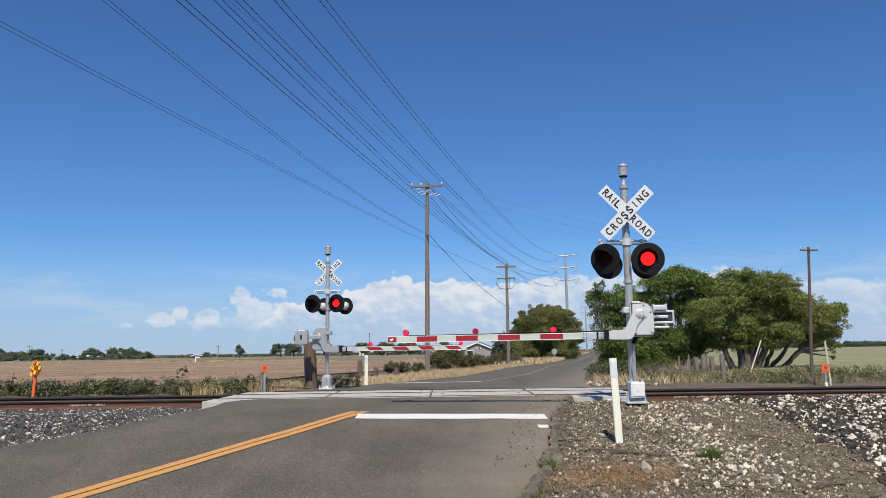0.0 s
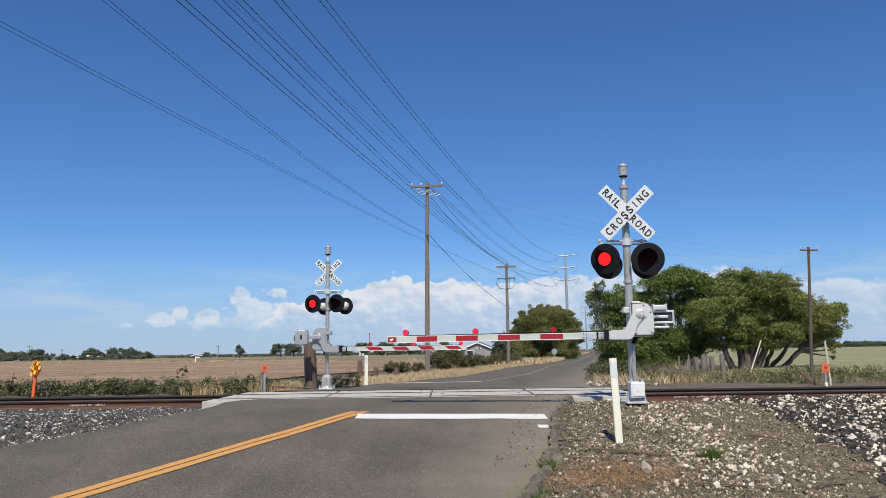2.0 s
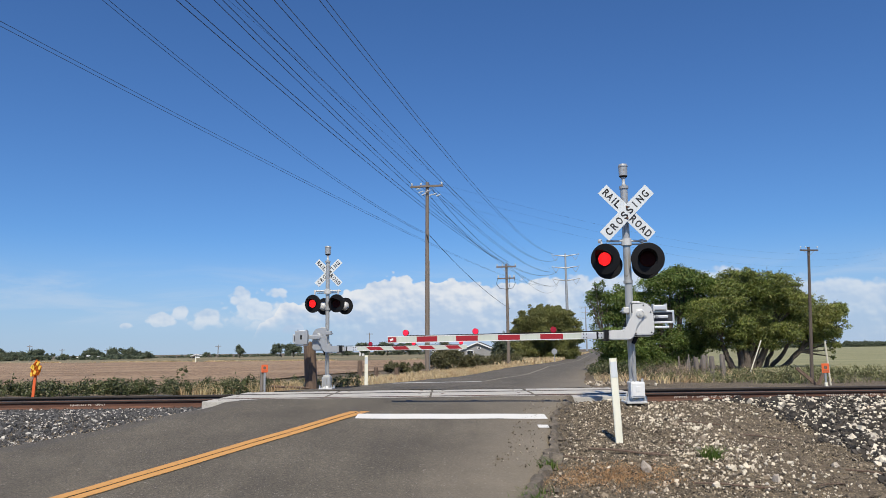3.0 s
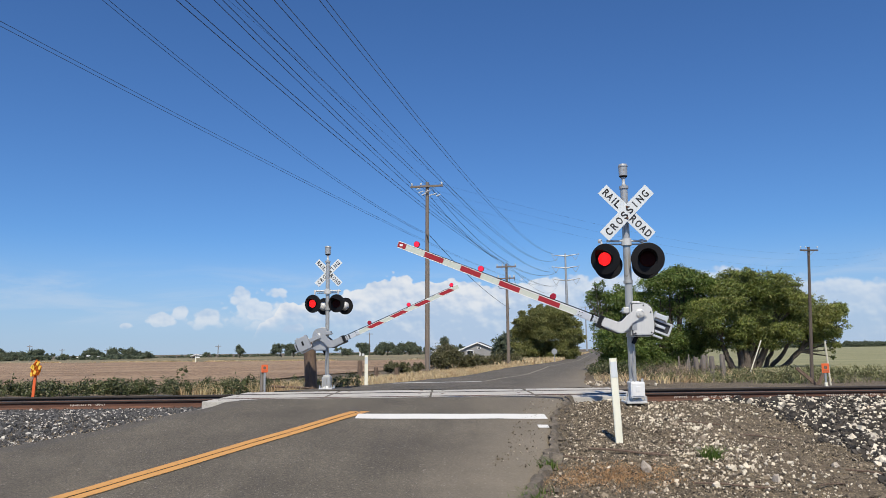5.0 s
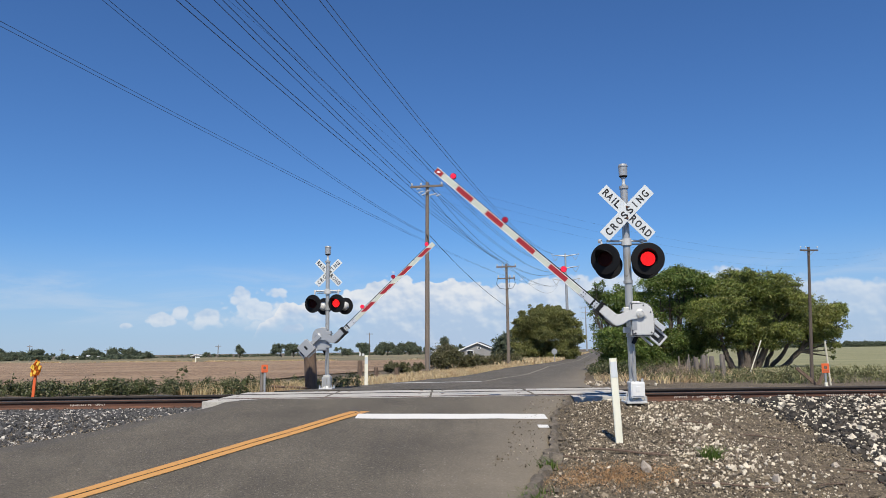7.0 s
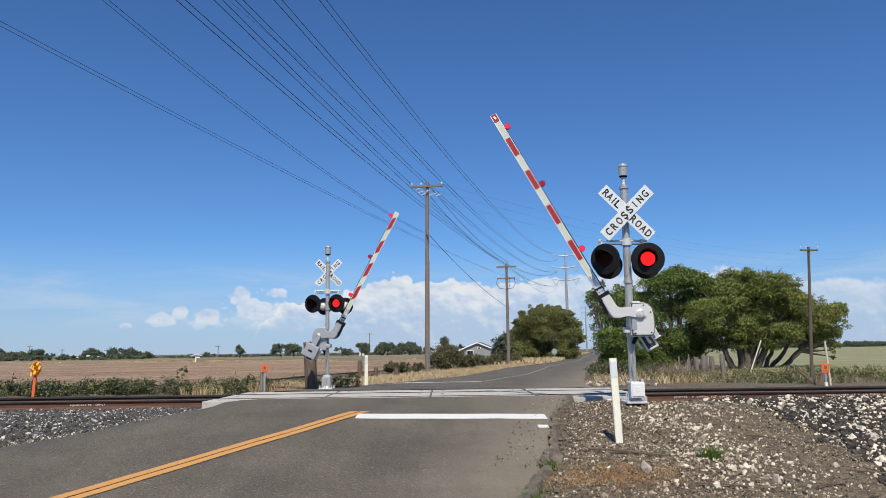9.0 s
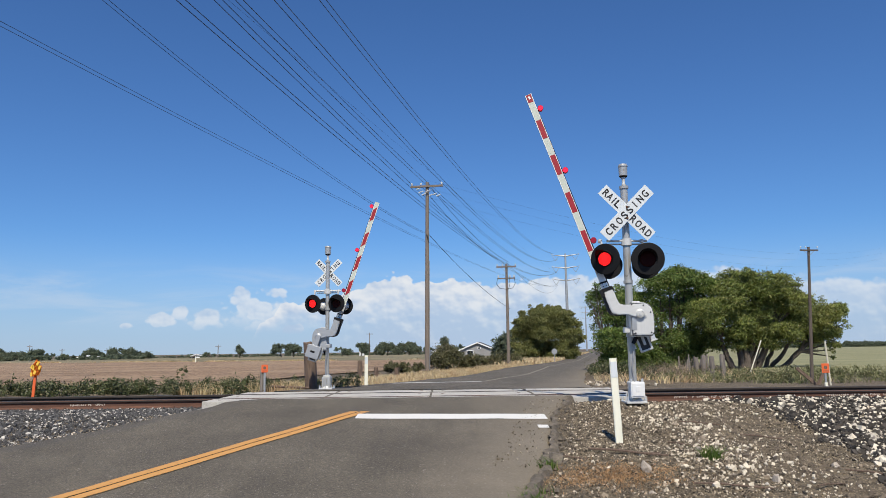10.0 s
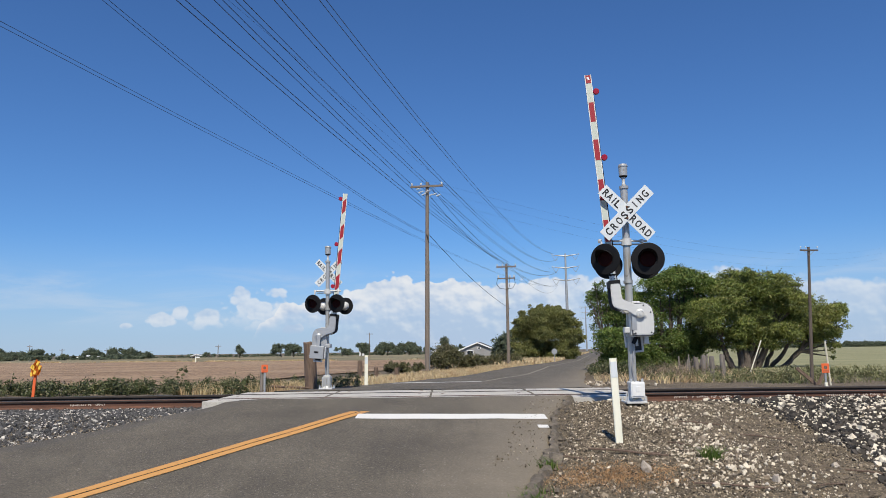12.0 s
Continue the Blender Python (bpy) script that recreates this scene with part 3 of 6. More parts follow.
def build_road():
    ys = steps((-55, 0, 5.0), (0, 6, 1.0), (6, 30, 0.25), (30, 100, 2.0), (100, 700, 20), (700, 1400, 100))
    vs, fs = [], []
    n = 14
    for y in ys:
        wob = 0.10 * fbm(3.0, y, 0.8) + 0.045 * fbm(9.0, y, 4.0)
        l, r = lerp(y, LEFT) + (0.10 * fbm(1.0, y, 0.9) if y < 60 else 0), lerp(y, RIGHT) + (wob if y < 60 else 0)
        if 15.18 < y < 17.8:
            continue
        if 14.55 < y < 15.2:
            l += 0.75 * (y - 14.55) / 0.6
        for i in range(n + 1):
            u = (0.0 if i == 0 else 1.0 if i == n else 0.008 + 0.984 * (i - 1) / (n - 2))
            x = l + (r - l) * u
            vs.append((x, y, road_z(x, y) + 0.012 * fbm(x, y, 0.35) - (0.05 if i in (0, n) and not 14.5 < y < 18.5 else 0)))
    rows = len(vs) // (n + 1)
    for j in range(rows - 1):
        if vs[j * (n + 1)][1] < 15.2 and vs[(j + 1) * (n + 1)][1] > 17.7:
            continue
        for i in range(n):
            a = j * (n + 1) + i
            fs.append((a, a + 1, a + n + 2, a + n + 1))
    road = mesh_part("road", from_arrays("road", vs, fs), ASPHALT, smooth=True)
    tagged(road, "worn grey asphalt country road with patched surface", "road", kind="structure")

    def stripe(name, pts, w, mat, parent, label, side=(1, 0)):
        """A painted band along plan points, laid on the road."""
        vs, fs = [], []
        fine = []
        for (x0, y0), (x1, y1) in zip(pts, pts[1:]):
            k = max(2, int(math.hypot(x1 - x0, y1 - y0) / 0.25))
            fine += [(x0 + (x1 - x0) * i / k, y0 + (y1 - y0) * i / k) for i in range(k)]
        fine.append(pts[-1])
        for i, (x, y) in enumerate(fine):
            jw = 0.5 * w * (1 + 0.05 * fbm(x, y, 6))
            for s in (-1, 1):
                px, py = x + s * jw * side[0], y + s * jw * side[1]
                vs.append((px, py, road_z(px, py) + 0.012 * fbm(px, py, 0.35) + 0.009))
        for i in range(len(fine) - 1):
            fs.append((2 * i, 2 * i + 1, 2 * i + 3, 2 * i + 2))
        mesh_part(name, from_arrays(name, vs, fs), mat, parent, label)

    def mid(y):
        return -1.47 + (y - 13.26) * 0.463
    for off in (-0.098, 0.098):
        stripe("centre_line", [(mid(y) + off, y) for y in (-40.0, 1.0, 4.0, 8.0, 11.0, 13.2)], 0.165, YELLOW_LINE, road, "worn orange-yellow centre line")
    stripe("stop_line", [(-1.50, 12.72), (1.66, 12.42)], 0.47, WHITE_LINE, road, "worn white stop line", (0, 1))
    stripe("paint_patch", [(1.42, 11.58), (1.58, 11.56)], 0.24, WHITE_LINE, road, "fragment of white paint", (0, 1))
    stripe("stop_line", [(-1.75, 24.7), (1.25, 25.5)], 0.40, WHITE_LINE, road, "worn white stop line", (0, 1))
    far = [(1.3, 25.6), (2.05, 28.4), (4.05, 36), (7.6, 55), (15.0, 84), (37, 187), (146, 700)]
    stripe("centre_line", far, 0.13, FADED_LINE, road, "faded yellow centre line")

    # crumbled edge of the asphalt towards the gravel
    vs, fs = [], []
    ys = steps((6.5, 14.6, 0.08))
    for y in ys:
        r = lerp(y, RIGHT) + 0.10 * fbm(3.0, y, 0.8) + 0.045 * fbm(9.0, y, 4.0)
        prof = ((0.0, 0.006), (0.03, 0.024), (0.09, 0.000), (0.17, -0.13))
        for k, (dx, dz) in enumerate(prof):
            j = 0.06 * fbm(k * 3.1, y, 5.0)
            vs.append((r + dx + j, y, road_z(r, y) + dz + 0.025 * fbm(y, k * 2.0, 7.0)))
    for j in range(len(ys) - 1):
        for i in range(3):
            a = j * 4 + i
            fs.append((a, a + 1, a + 5, a + 4))
    e = mesh_part("road_edge", from_arrays("road_edge", vs, fs), ASPHALT_OLD)
    tagged(e, "crumbling dark asphalt edge of the road", "road edge", kind="structure")


# ---- the railway ----
RAIL_Y = (15.55, 17.05)
RAIL_TOPZ = 0.08
X_PANELS = (-4.75, 3.95)


def rail_outline():
    h = 0.18
    half = [(0.076, 0), (0.076, 0.012), (0.022, 0.03), (0.010, 0.05), (0.010, 0.125), (0.020, 0.136), (0.036, 0.142), (0.037, 0.166), (0.030, h - 0.003), (0.0, h)]
    return half + [(-x, z) for x, z in half[-2::-1]]


def build_tracks():
    out = rail_outline()
    for ry in RAIL_Y:
        th = thing("rail", Matrix.Translation((0, ry, RAIL_TOPZ - 0.18)), "rusty brown steel railway rail with worn dark head", "rail", "rails", "structure")
        bm = bmesh.new()
        ends = (-420.0, 420.0)
        a = [bm.verts.new((ends[0], y, z)) for y, z in out]
        b = [bm.verts.new((ends[1], y, z)) for y, z in out]
        for i in range(len(out)):
            bm.faces.new((a[i], b[i], b[(i + 1) % len(out)], a[(i + 1) % len(out)]))
        bmesh.ops.recalc_face_normals(bm, faces=bm.faces)
        part("rail_body", bm, RUST if ry == RAIL_Y[0] else DARK_RAIL, th)
        for f in (-1, 1):
            part("rail_head_side", box(840, 0.003, 0.026, pose(0, f * 0.0385, 0.154)), DARK_RAIL, th, "black side of the rail head")
        part("running_surface", box(840, 0.05, 0.006, pose(0, 0, 0.1795)), RAIL_TOP, th, "steel worn dark and smooth")
        # spikes and plates beside the foot
        if ry == RAIL_Y[0]:
            for x in np.arange(-11.8, 11.8, 0.56):
                if X_PANELS[0] - 0.2 < x < X_PANELS[1] + 0.2:
                    continue
                bm = box(0.20, 0.34, 0.02, pose(x, 0, -0.01))
                add_box(bm, 0.03, 0.03, 0.045, pose(x + 0.05, -0.085, 0.02))
                add_box(bm, 0.03, 0.03, 0.045, pose(x - 0.05, 0.085, 0.02))
                part("tie_plate", bm, RUST, th)
            # chalk writing on the web: rows of short strokes
            rnd = random.Random(5)
            for x0, x1, hz in ((4.75, 6.2, 0.05), (6.9, 7.25, 0.05), (7.9, 9.55, 0.055), (-7.75, -7.05, 0.05)):
                bm = bmesh.new()
                x = x0
                while x < x1:
                    w = rnd.uniform(0.03, 0.055)
                    if rnd.random() < 0.82:
                        add_box(bm, 0.010, 0.003, hz * rnd.uniform(0.6, 1.0), pose(x, -0.013, 0.088, 0, rnd.uniform(-25, 25)))
                        add_box(bm, w * 0.6, 0.003, 0.010, pose(x + w * 0.3, -0.013, 0.088 + rnd.uniform(-0.4, 0.4) * hz))
                    x += w
                part("chalk_mark", bm, CHALK, th, "pale chalk strokes")
            part("chalk_mark", box(0.012, 0.003, 0.075, pose(7.45, -0.013, 0.09)), CHALK, th)
    tie = bmesh.new()
    add_box(tie, 0.23, 2.6, 0.17, Matrix(), 0.012)
    me = bpy.data.meshes.new("tie")
    tie.to_mesh(me)
    tie.free()
    me.materials.append(TIE_WOOD)
    bed = thing("railway_ties", Matrix.Translation((0, 16.3, -0.19)), "dark tarred wooden railway ties under the rails", "ties", kind="structure")
    for x in np.arange(-13.0, 13.0, 0.56):
        t = mesh_part("tie", me, TIE_WOOD, bed, m=pose(float(x), random.uniform(-0.04, 0.04), 0, 0, 0, random.uniform(-1, 1)))

    # concrete crossing panels
    cr = thing("crossing_surface", pose(0, 0, 0), "pale weathered concrete level crossing panels", "crossing", kind="structure")
    spans = ((14.62, 15.34, "outer"), (15.76, 16.84, "middle"), (17.26, 17.98, "outer"))
    cuts = (X_PANELS[0], -2.5, -0.3, 1.85, X_PANELS[1])
    for y0, y1, k in spans:
        for a, b in zip(cuts, cuts[1:]):
            bm = box(b - a - 0.02, y1 - y0, 0.24, pose((a + b) / 2, (y0 + y1) / 2, RAIL_TOPZ - 0.12 + random.uniform(-0.004, 0.003)), 0.015)
            part("concrete_panel", bm, CONCRETE, cr)
            for x in (a + 0.25, b - 0.25):
                bm = lathe([(0.035, 0), (0.035, 0.004), (0.02, 0.005)], 8, pose(x, (y0 + y1) / 2, RAIL_TOPZ + 0.003))
                part("bolt", bm, RUST, cr)
    for x in cuts[1:-1]:
        for y0, y1, k in spans:
            part("joint_plate", box(0.045, (y1 - y0) * 0.9, 0.01, pose(x, (y0 + y1) / 2, RAIL_TOPZ + 0.004)), ASPHALT_OLD, cr, "dark joint between panels")
    for ry in RAIL_Y:
        part("flangeway", box(X_PANELS[1] - X_PANELS[0], 0.40, 0.06, pose(-0.4, ry, RAIL_TOPZ - 0.038)), BLACK, cr, "dark rubber flangeway filler")


# ---- crossing signals ----
def lamp_head(parent, m, back=False, k=1.0):
    """A round flasher: background, hood, dark lens, and the diode plate that slides forward when lit."""
    unit = new("flasher")
    unit.parent = parent
    unit.matrix_basis = m @ Matrix.Scale(k, 4)
    # faces -y; built along local z turned to -y
    turn = pose(0, 0, 0, 90, 0, 0)
    bm = lathe([(0.305, -0.012), (0.312, -0.004), (0.312, 0.004), (0.300, 0.012), (0.17, 0.016), (0.155, 0.016), (0.155, -0.012)], 40, turn)
    part("background", bm, BLACK, unit, "round black background disc", smooth=False)
    bm = lathe([(0.155, -0.002), (0.16, -0.03), (0.15, -0.12), (0.10, -0.19), (0.05, -0.205)], 24, turn)
    part("housing", bm, SILVER if back else BLACK, unit, smooth=True)
    # hood: a tube cut away below
    bm = bmesh.new()
    n = 26
    rows = []
    for i in range(n + 1):
        a = radians(-25 + 230 * i / n)
        reach = 0.045 + 0.26 * max(0.0, math.sin(a)) ** 1.6
        row = []
        for rr, d in ((0.175, 0.010), (0.185, reach), (0.178, reach), (0.168, 0.010)):
            row.append(bm.verts.new((rr * math.cos(a), -d, rr * math.sin(a))))
        rows.append(row)
    for p, q in zip(rows, rows[1:]):
        for k in range(4):
            bm.faces.new((p[k], p[(k + 1) % 4], q[(k + 1) % 4], q[k]))
    bm.faces.new(rows[0])
    bm.faces.new(rows[-1][::-1])
    bmesh.ops.recalc_face_normals(bm, faces=bm.faces)
    part("hood", bm, HOOD_BLACK, unit, "black cutaway hood", smooth=False)
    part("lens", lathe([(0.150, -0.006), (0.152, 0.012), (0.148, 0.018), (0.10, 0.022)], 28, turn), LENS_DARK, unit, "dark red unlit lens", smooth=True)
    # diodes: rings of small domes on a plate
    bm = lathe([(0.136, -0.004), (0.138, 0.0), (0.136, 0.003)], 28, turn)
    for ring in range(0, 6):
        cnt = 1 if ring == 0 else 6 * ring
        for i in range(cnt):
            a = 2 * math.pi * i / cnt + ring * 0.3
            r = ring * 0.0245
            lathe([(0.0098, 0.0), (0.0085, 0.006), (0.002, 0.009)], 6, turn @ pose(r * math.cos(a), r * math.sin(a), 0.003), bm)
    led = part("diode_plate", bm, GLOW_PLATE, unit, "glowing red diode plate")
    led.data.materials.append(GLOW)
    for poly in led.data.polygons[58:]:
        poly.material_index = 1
    return unit, led


def crossbuck(parent, m, size, tag):
    """Two white blades with black words; faces -y."""
    cb = new("crossbuck")
    cb.parent = parent
    cb.matrix_basis = m
    L, W = size, size * 0.1875
    turn = pose(0, 0, 0, 90, 0, 0)                       # x-y plane turned to x-z, facing -y
    under = pose(0, 0.006, 0, 0, 45, 0)
    over = pose(0, -0.006, 0, 0, -45, 0)
    part("blade", box(L, 0.006, W, under, 0.002), SIGN_WHITE, cb, "white blade lettered rail road")
    part("blade", box(L, 0.006, W, over, 0.002), SIGN_WHITE, cb, "white blade lettered crossing")
    for word, k, x, w in (("RAIL", under, -0.30, 0.235), ("ROAD", under, 0.285, 0.30), ("CROSSING", over, 0.0, 0.80)):
        # each letter by itself, condensed and evenly spaced
        for i, ch in enumerate(word):
            u = x + w * (i / (len(word) - 1) - 0.5)
            wide = 0.016 if ch == "I" else W / L * 0.43
            me = letters(ch, W * 0.60, k @ pose(u * L, -0.0045, 0) @ turn, wide * L, 0.001)
            mesh_part("letter", me, BLACK_DULL, cb, "black capital letter " + ch)
    for z in (-0.085 * L, 0.085 * L):
        part("bolt", lathe([(0.018 * L, 0), (0.016 * L, 0.012), (0.004, 0.014)], 8, pose(0, -0.010, z, 90)), RUST, cb)
    return cb


def signal(name, m, H, heads, buck, zlamp, zbuck, label, foot):
    """A crossing signal post: mast, base, junction box, crossbuck, crossarm, flashers. Faces -y."""
    s = thing(name, m, label, "crossing signal", "crossing signals")
    r = 0.066 if foot else 0.053
    part("mast", lathe([(r, 0.28), (r, H - 0.42), (r * 0.9, H - 0.41)], 22, Matrix()), MAST_STEEL, s, smooth=False)
    for z in (H - 0.47, 1.15, 2.1):
        part("collar", lathe([(r + 0.003, z), (r + 0.018, z + 0.005), (r + 0.018, z + 0.055), (r + 0.003, z + 0.06)], 20), MAST_STEEL, s)
    # bell on top
    part("bell_stem", lathe([(0.052, H - 0.43), (0.030, H - 0.36), (0.026, H - 0.30), (0.055, H - 0.24)], 18), SILVER, s, smooth=True)
    bell = part("bell", lathe([(0.05, H - 0.25), (0.078, H - 0.22), (0.080, H - 0.06), (0.088, H - 0.055), (0.088, H - 0.035), (0.070, H - 0.005), (0.02, H)], 22), MAST_STEEL, s, "silver bell housing")
    part("bell_grille", lathe([(0.058, H - 0.252), (0.072, H - 0.235), (0.072, H - 0.222)], 18), BLACK, bell)
    # base
    part("base_plate", box(0.36, 0.38, 0.035, pose(0, 0, 0.0175), 0.006), SILVER, s)
    part("base_casting", lathe([(0.155, 0.03), (0.14, 0.06), (0.100, 0.12), (0.095, 0.30), (0.105, 0.34), (0.10, 0.37), (0.075, 0.38)], 20), SILVER, s, smooth=False)
    for ax, ay in ((-1, -1), (-1, 1), (1, -1), (1, 1)):
        bm = lathe([(0.02, 0.035), (0.02, 0.08), (0.011, 0.082), (0.011, 0.11)], 6, pose(ax * 0.155, ay * 0.155, 0))
        part("anchor_bolt", bm, ALU, s)
        part("gusset", box(0.018, 0.09, 0.15, pose(ax * 0.085, ay * 0.075, 0.11, 0, 0, 45 * ax * ay), 0.004), SILVER, s)
    if not foot:
        part("foot_block", box(0.24, 0.24, 0.30, pose(0, 0, 0.18), 0.02), MAST_STEEL, s, "square cast mast foot")
        for q in (-0.08, 0.0, 0.08):
            part("rib", box(0.022, 0.05, 0.26, pose(q, -0.13, 0.16, -8), 0.005), MAST_STEEL, s)
    if foot:
        jb = part("junction_box", box(0.25, 0.12, 0.27, pose(0.01, -0.17, 0.235), 0.022), WHITE_BOX, s, "white square junction box")
        part("cover", box(0.21, 0.012, 0.22, pose(0.01, -0.233, 0.24), 0.005), WHITE_BOX, jb)
        part("seal", box(0.08, 0.008, 0.09, pose(0.01, -0.241, 0.25), 0.003), WHITE_BOX, jb)
        for x in (-0.09, 0.11):
            part("lug", lathe([(0.022, 0), (0.022, 0.05), (0.012, 0.055)], 8, pose(x, -0.17, 0.37)), ALU, jb)
    # conduit up the mast
    bm = bmesh.new()
    pts = [(0.0, -0.085, 0.36), (-0.03, -0.09, 0.6), (0.01, -0.09, 0.9), (0.03, -0.09, 1.2)]
    for a, b in zip(pts, pts[1:]):
        add_rod(bm, a, b, 0.016, None, 8)
    part("conduit", bm, STEEL, s)
    # crossarm
    arm = bmesh.new()
    add_rod(arm, (-0.37, -0.02, zlamp + 0.36), (0.37, -0.02, zlamp + 0.36), 0.022, None, 10)
    add_rod(arm, (-0.30, 0.04, zlamp + 0.31), (0.30, 0.04, zlamp + 0.31), 0.014, None, 8)
    lathe([(0.095, zlamp + 0.28), (0.095, zlamp + 0.40)], 18, Matrix(), arm)
    for x, a, k in heads[:2]:
        add_rod(arm, (x, -0.02, zlamp + 0.37), (x, -0.10, zlamp + 0.30), 0.024, None, 8)
        add_rod(arm, (x, -0.10, zlamp + 0.34), (x, -0.12, zlamp + 0.10), 0.02, None, 8)
        lathe([(0.035, -0.03), (0.04, 0.0), (0.035, 0.03)], 10, pose(x, -0.02, zlamp + 0.36), arm)
    part("crossarm", arm, SILVER, s, "silver pipe crossarm")
    leds = []
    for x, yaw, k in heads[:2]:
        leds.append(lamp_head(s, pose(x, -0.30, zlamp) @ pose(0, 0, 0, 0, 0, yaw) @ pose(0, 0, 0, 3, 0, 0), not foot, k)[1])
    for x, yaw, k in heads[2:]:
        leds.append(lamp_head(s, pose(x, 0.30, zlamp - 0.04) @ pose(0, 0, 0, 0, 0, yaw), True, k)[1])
    crossbuck(s, pose(-0.025 if foot else 0, -0.19 if foot else 0.10, zbuck), buck, name)
    return s, leds


def gate(name, L, dz, stripes, label, slanted, lamps, face, kick):
    """A crossing gate about its pivot: +x along the arm, +y towards its front. face: the side that carries the tape."""
    g = thing(name, pose(0, 0, 0), label, "crossing gate", "crossing gates")
    cast = GREY_CAST if slanted else SILVER
    # cranked support plates on both sides; the rear one's shadow is put into its colour
    outl = [(0.02, 0.085), (-0.05, 0.075), (-0.085, 0.02), (-0.07, -0.05), (0.06, -0.22), (0.10, -0.35), (0.16, dz - 0.075), (0.24, dz - 0.09), (0.56, dz - 0.085),
            (0.56, dz + 0.085), (0.34, dz + 0.085), (0.27, dz + 0.10), (0.235, dz + 0.16), (0.20, -0.12), (0.09, 0.05)]
    for y in (0.20, -0.20):
        pl = part("support_arm", plate(outl, y - 0.022, y + 0.022, 0.012), cast if y * face > 0 else DARK_STEEL_AND_SHADE, g, "cranked cast support arm, silver in front, coloured shade-dark behind")
        s = 1 if y > 0 else -1
        part("hub", lathe([(0.075, 0), (0.075, 0.02), (0.05, 0.03), (0.05, 0.02), (0.03, 0.02), (0.028, 0.035)], 20, pose(0, y + s * 0.02, 0, -90 * s)), cast, pl)
    part("hub_shaft", rod((0, -0.2, 0), (0, 0.2, 0), 0.035, None, 14), STEEL, g)
    part("arm_clamp", box(0.12, 0.42, 0.19, pose(0.56, 0, dz), 0.008), BLACK, g, "black clamp block")
    # arm: alu socket, then the long tapered box
    part("arm_socket", box(0.42, 0.05, 0.115, pose(0.80, 0, dz), 0.004), ALU, g, "bare aluminium arm socket")
    for x in (0.66, 0.71, 0.92, 0.97):
        for z in (-0.03, 0.03):
            part("bolt", lathe([(0.011, 0), (0.011, 0.008)], 6, pose(x, face * 0.025, dz + z, -90 * face)), BLACK, g)
    part("strap", box(0.03, 0.056, 0.122, pose(0.73, 0, dz)), BLACK, g)
    bm = bmesh.new()
    x0, x1 = 0.98, L
    h0, h1 = 0.058, 0.050
    vs = []
    for x, h in ((x0, h0), (x1, h1)):
        vs.append([bm.verts.new((x, y, dz + z)) for y, z in ((-0.018, -h), (0.018, -h), (0.018, h), (-0.018, h))])
    for k in range(4):
        bm.faces.new((vs[0][k], vs[0][(k + 1) % 4], vs[1][(k + 1) % 4], vs[1][k]))
    bm.faces.new(vs[0][::-1])
    bm.faces.new(vs[1])
    arm = part("arm", bm, ARM_WHITE, g, "long tapered white gate arm")
    for z in (-1, 1):
        part("arm_rim", box(x1 - x0, 0.042, 0.010, pose((x0 + x1) / 2, 0, dz + z * 0.0535, 0, z * -0.1)), WHITE_TRIM, arm, "white raised rim")
    for a, b in stripes:
        for f in (1, -1):
            y = f * 0.0195
            sl = 0.055 if slanted else 0.0
            o = [(a + sl, dz - 0.046), (b + sl, dz - 0.046), (b - sl, dz + 0.046), (a - sl, dz + 0.046)]
            part("red_stripe", plate(o, y - 0.0015, y + 0.0015), ARM_RED, arm, "red reflective stripe")
    if not slanted:
        for f in (1, -1):
            part("tip_marker", box(0.06, 0.003, 0.035, pose(L - 0.07, f * 0.0215, dz, 0, 20)), WHITE_TRIM, arm, "white tip reflector")
    # cable along the top
    bm = bmesh.new()
    zc = dz + 0.066
    add_rod(bm, (0.6, -0.01, zc + 0.01), (lamps[1] + 0.02, -0.01, zc), 0.009, None, 6)
    add_rod(bm, (lamps[1], -0.01, zc), (lamps[0], -0.01, zc), 0.008, None, 6)
    part("lamp_cable", bm, BLACK, g, "black lamp cable")
    glows = []
    for x in lamps:
        lp = new("arm_lamp")
        lp.parent = g
        lp.matrix_basis = pose(x, 0.0, dz + 0.118)
        bm = lathe([(0.050, -0.030), (0.056, -0.024), (0.056, 0.024), (0.050, 0.030)], 18, pose(0, 0, 0, 90))
        add_box(bm, 0.05, 0.035, 0.045, pose(0, 0, -0.05), 0.004)
        part("lamp_body", bm, LAMP_RED, lp, "round red plastic lamp")
        gl = part("lamp_glow", lathe([(0.046, -0.026), (0.047, 0.0), (0.046, 0.026)], 18, pose(0, 0, 0, 90)), GLOW_SMALL, lp, "lit red lamp face")
        glows.append(gl)
    # counterweight behind the pivot, on the rear side
    part("frame_bar", box(0.42, 0.05, 0.035, pose(-0.45, -0.25, 0.045), 0.006), ALU, g, "silver counterweight frame")
    part("frame_bar", box(0.42, 0.05, 0.035, pose(-0.45, -0.25, -0.15), 0.006), ALU, g)
    part("frame_bar", box(0.035, 0.05, 0.23, pose(-0.655, -0.25, -0.052), 0.010), ALU, g)
    part("frame_arm", box(0.34, 0.04, 0.10, pose(-0.12, -0.24, -0.02), 0.010), cast, g)
    part("back_plate", box(0.40, 0.012, 0.19, pose(-0.45, -0.262, -0.052)), DARK_STEEL_AND_SHADE, g)
    part("counterweight", box(0.24, 0.16, 0.09, pose(-0.42, -0.25, 0.115), 0.012), ALU, g, "silver iron weight")
    for x in (-0.53, -0.31):
        part("weight_ear", box(0.022, 0.17, 0.13, pose(x, -0.25, 0.115), 0.004), cast, g)
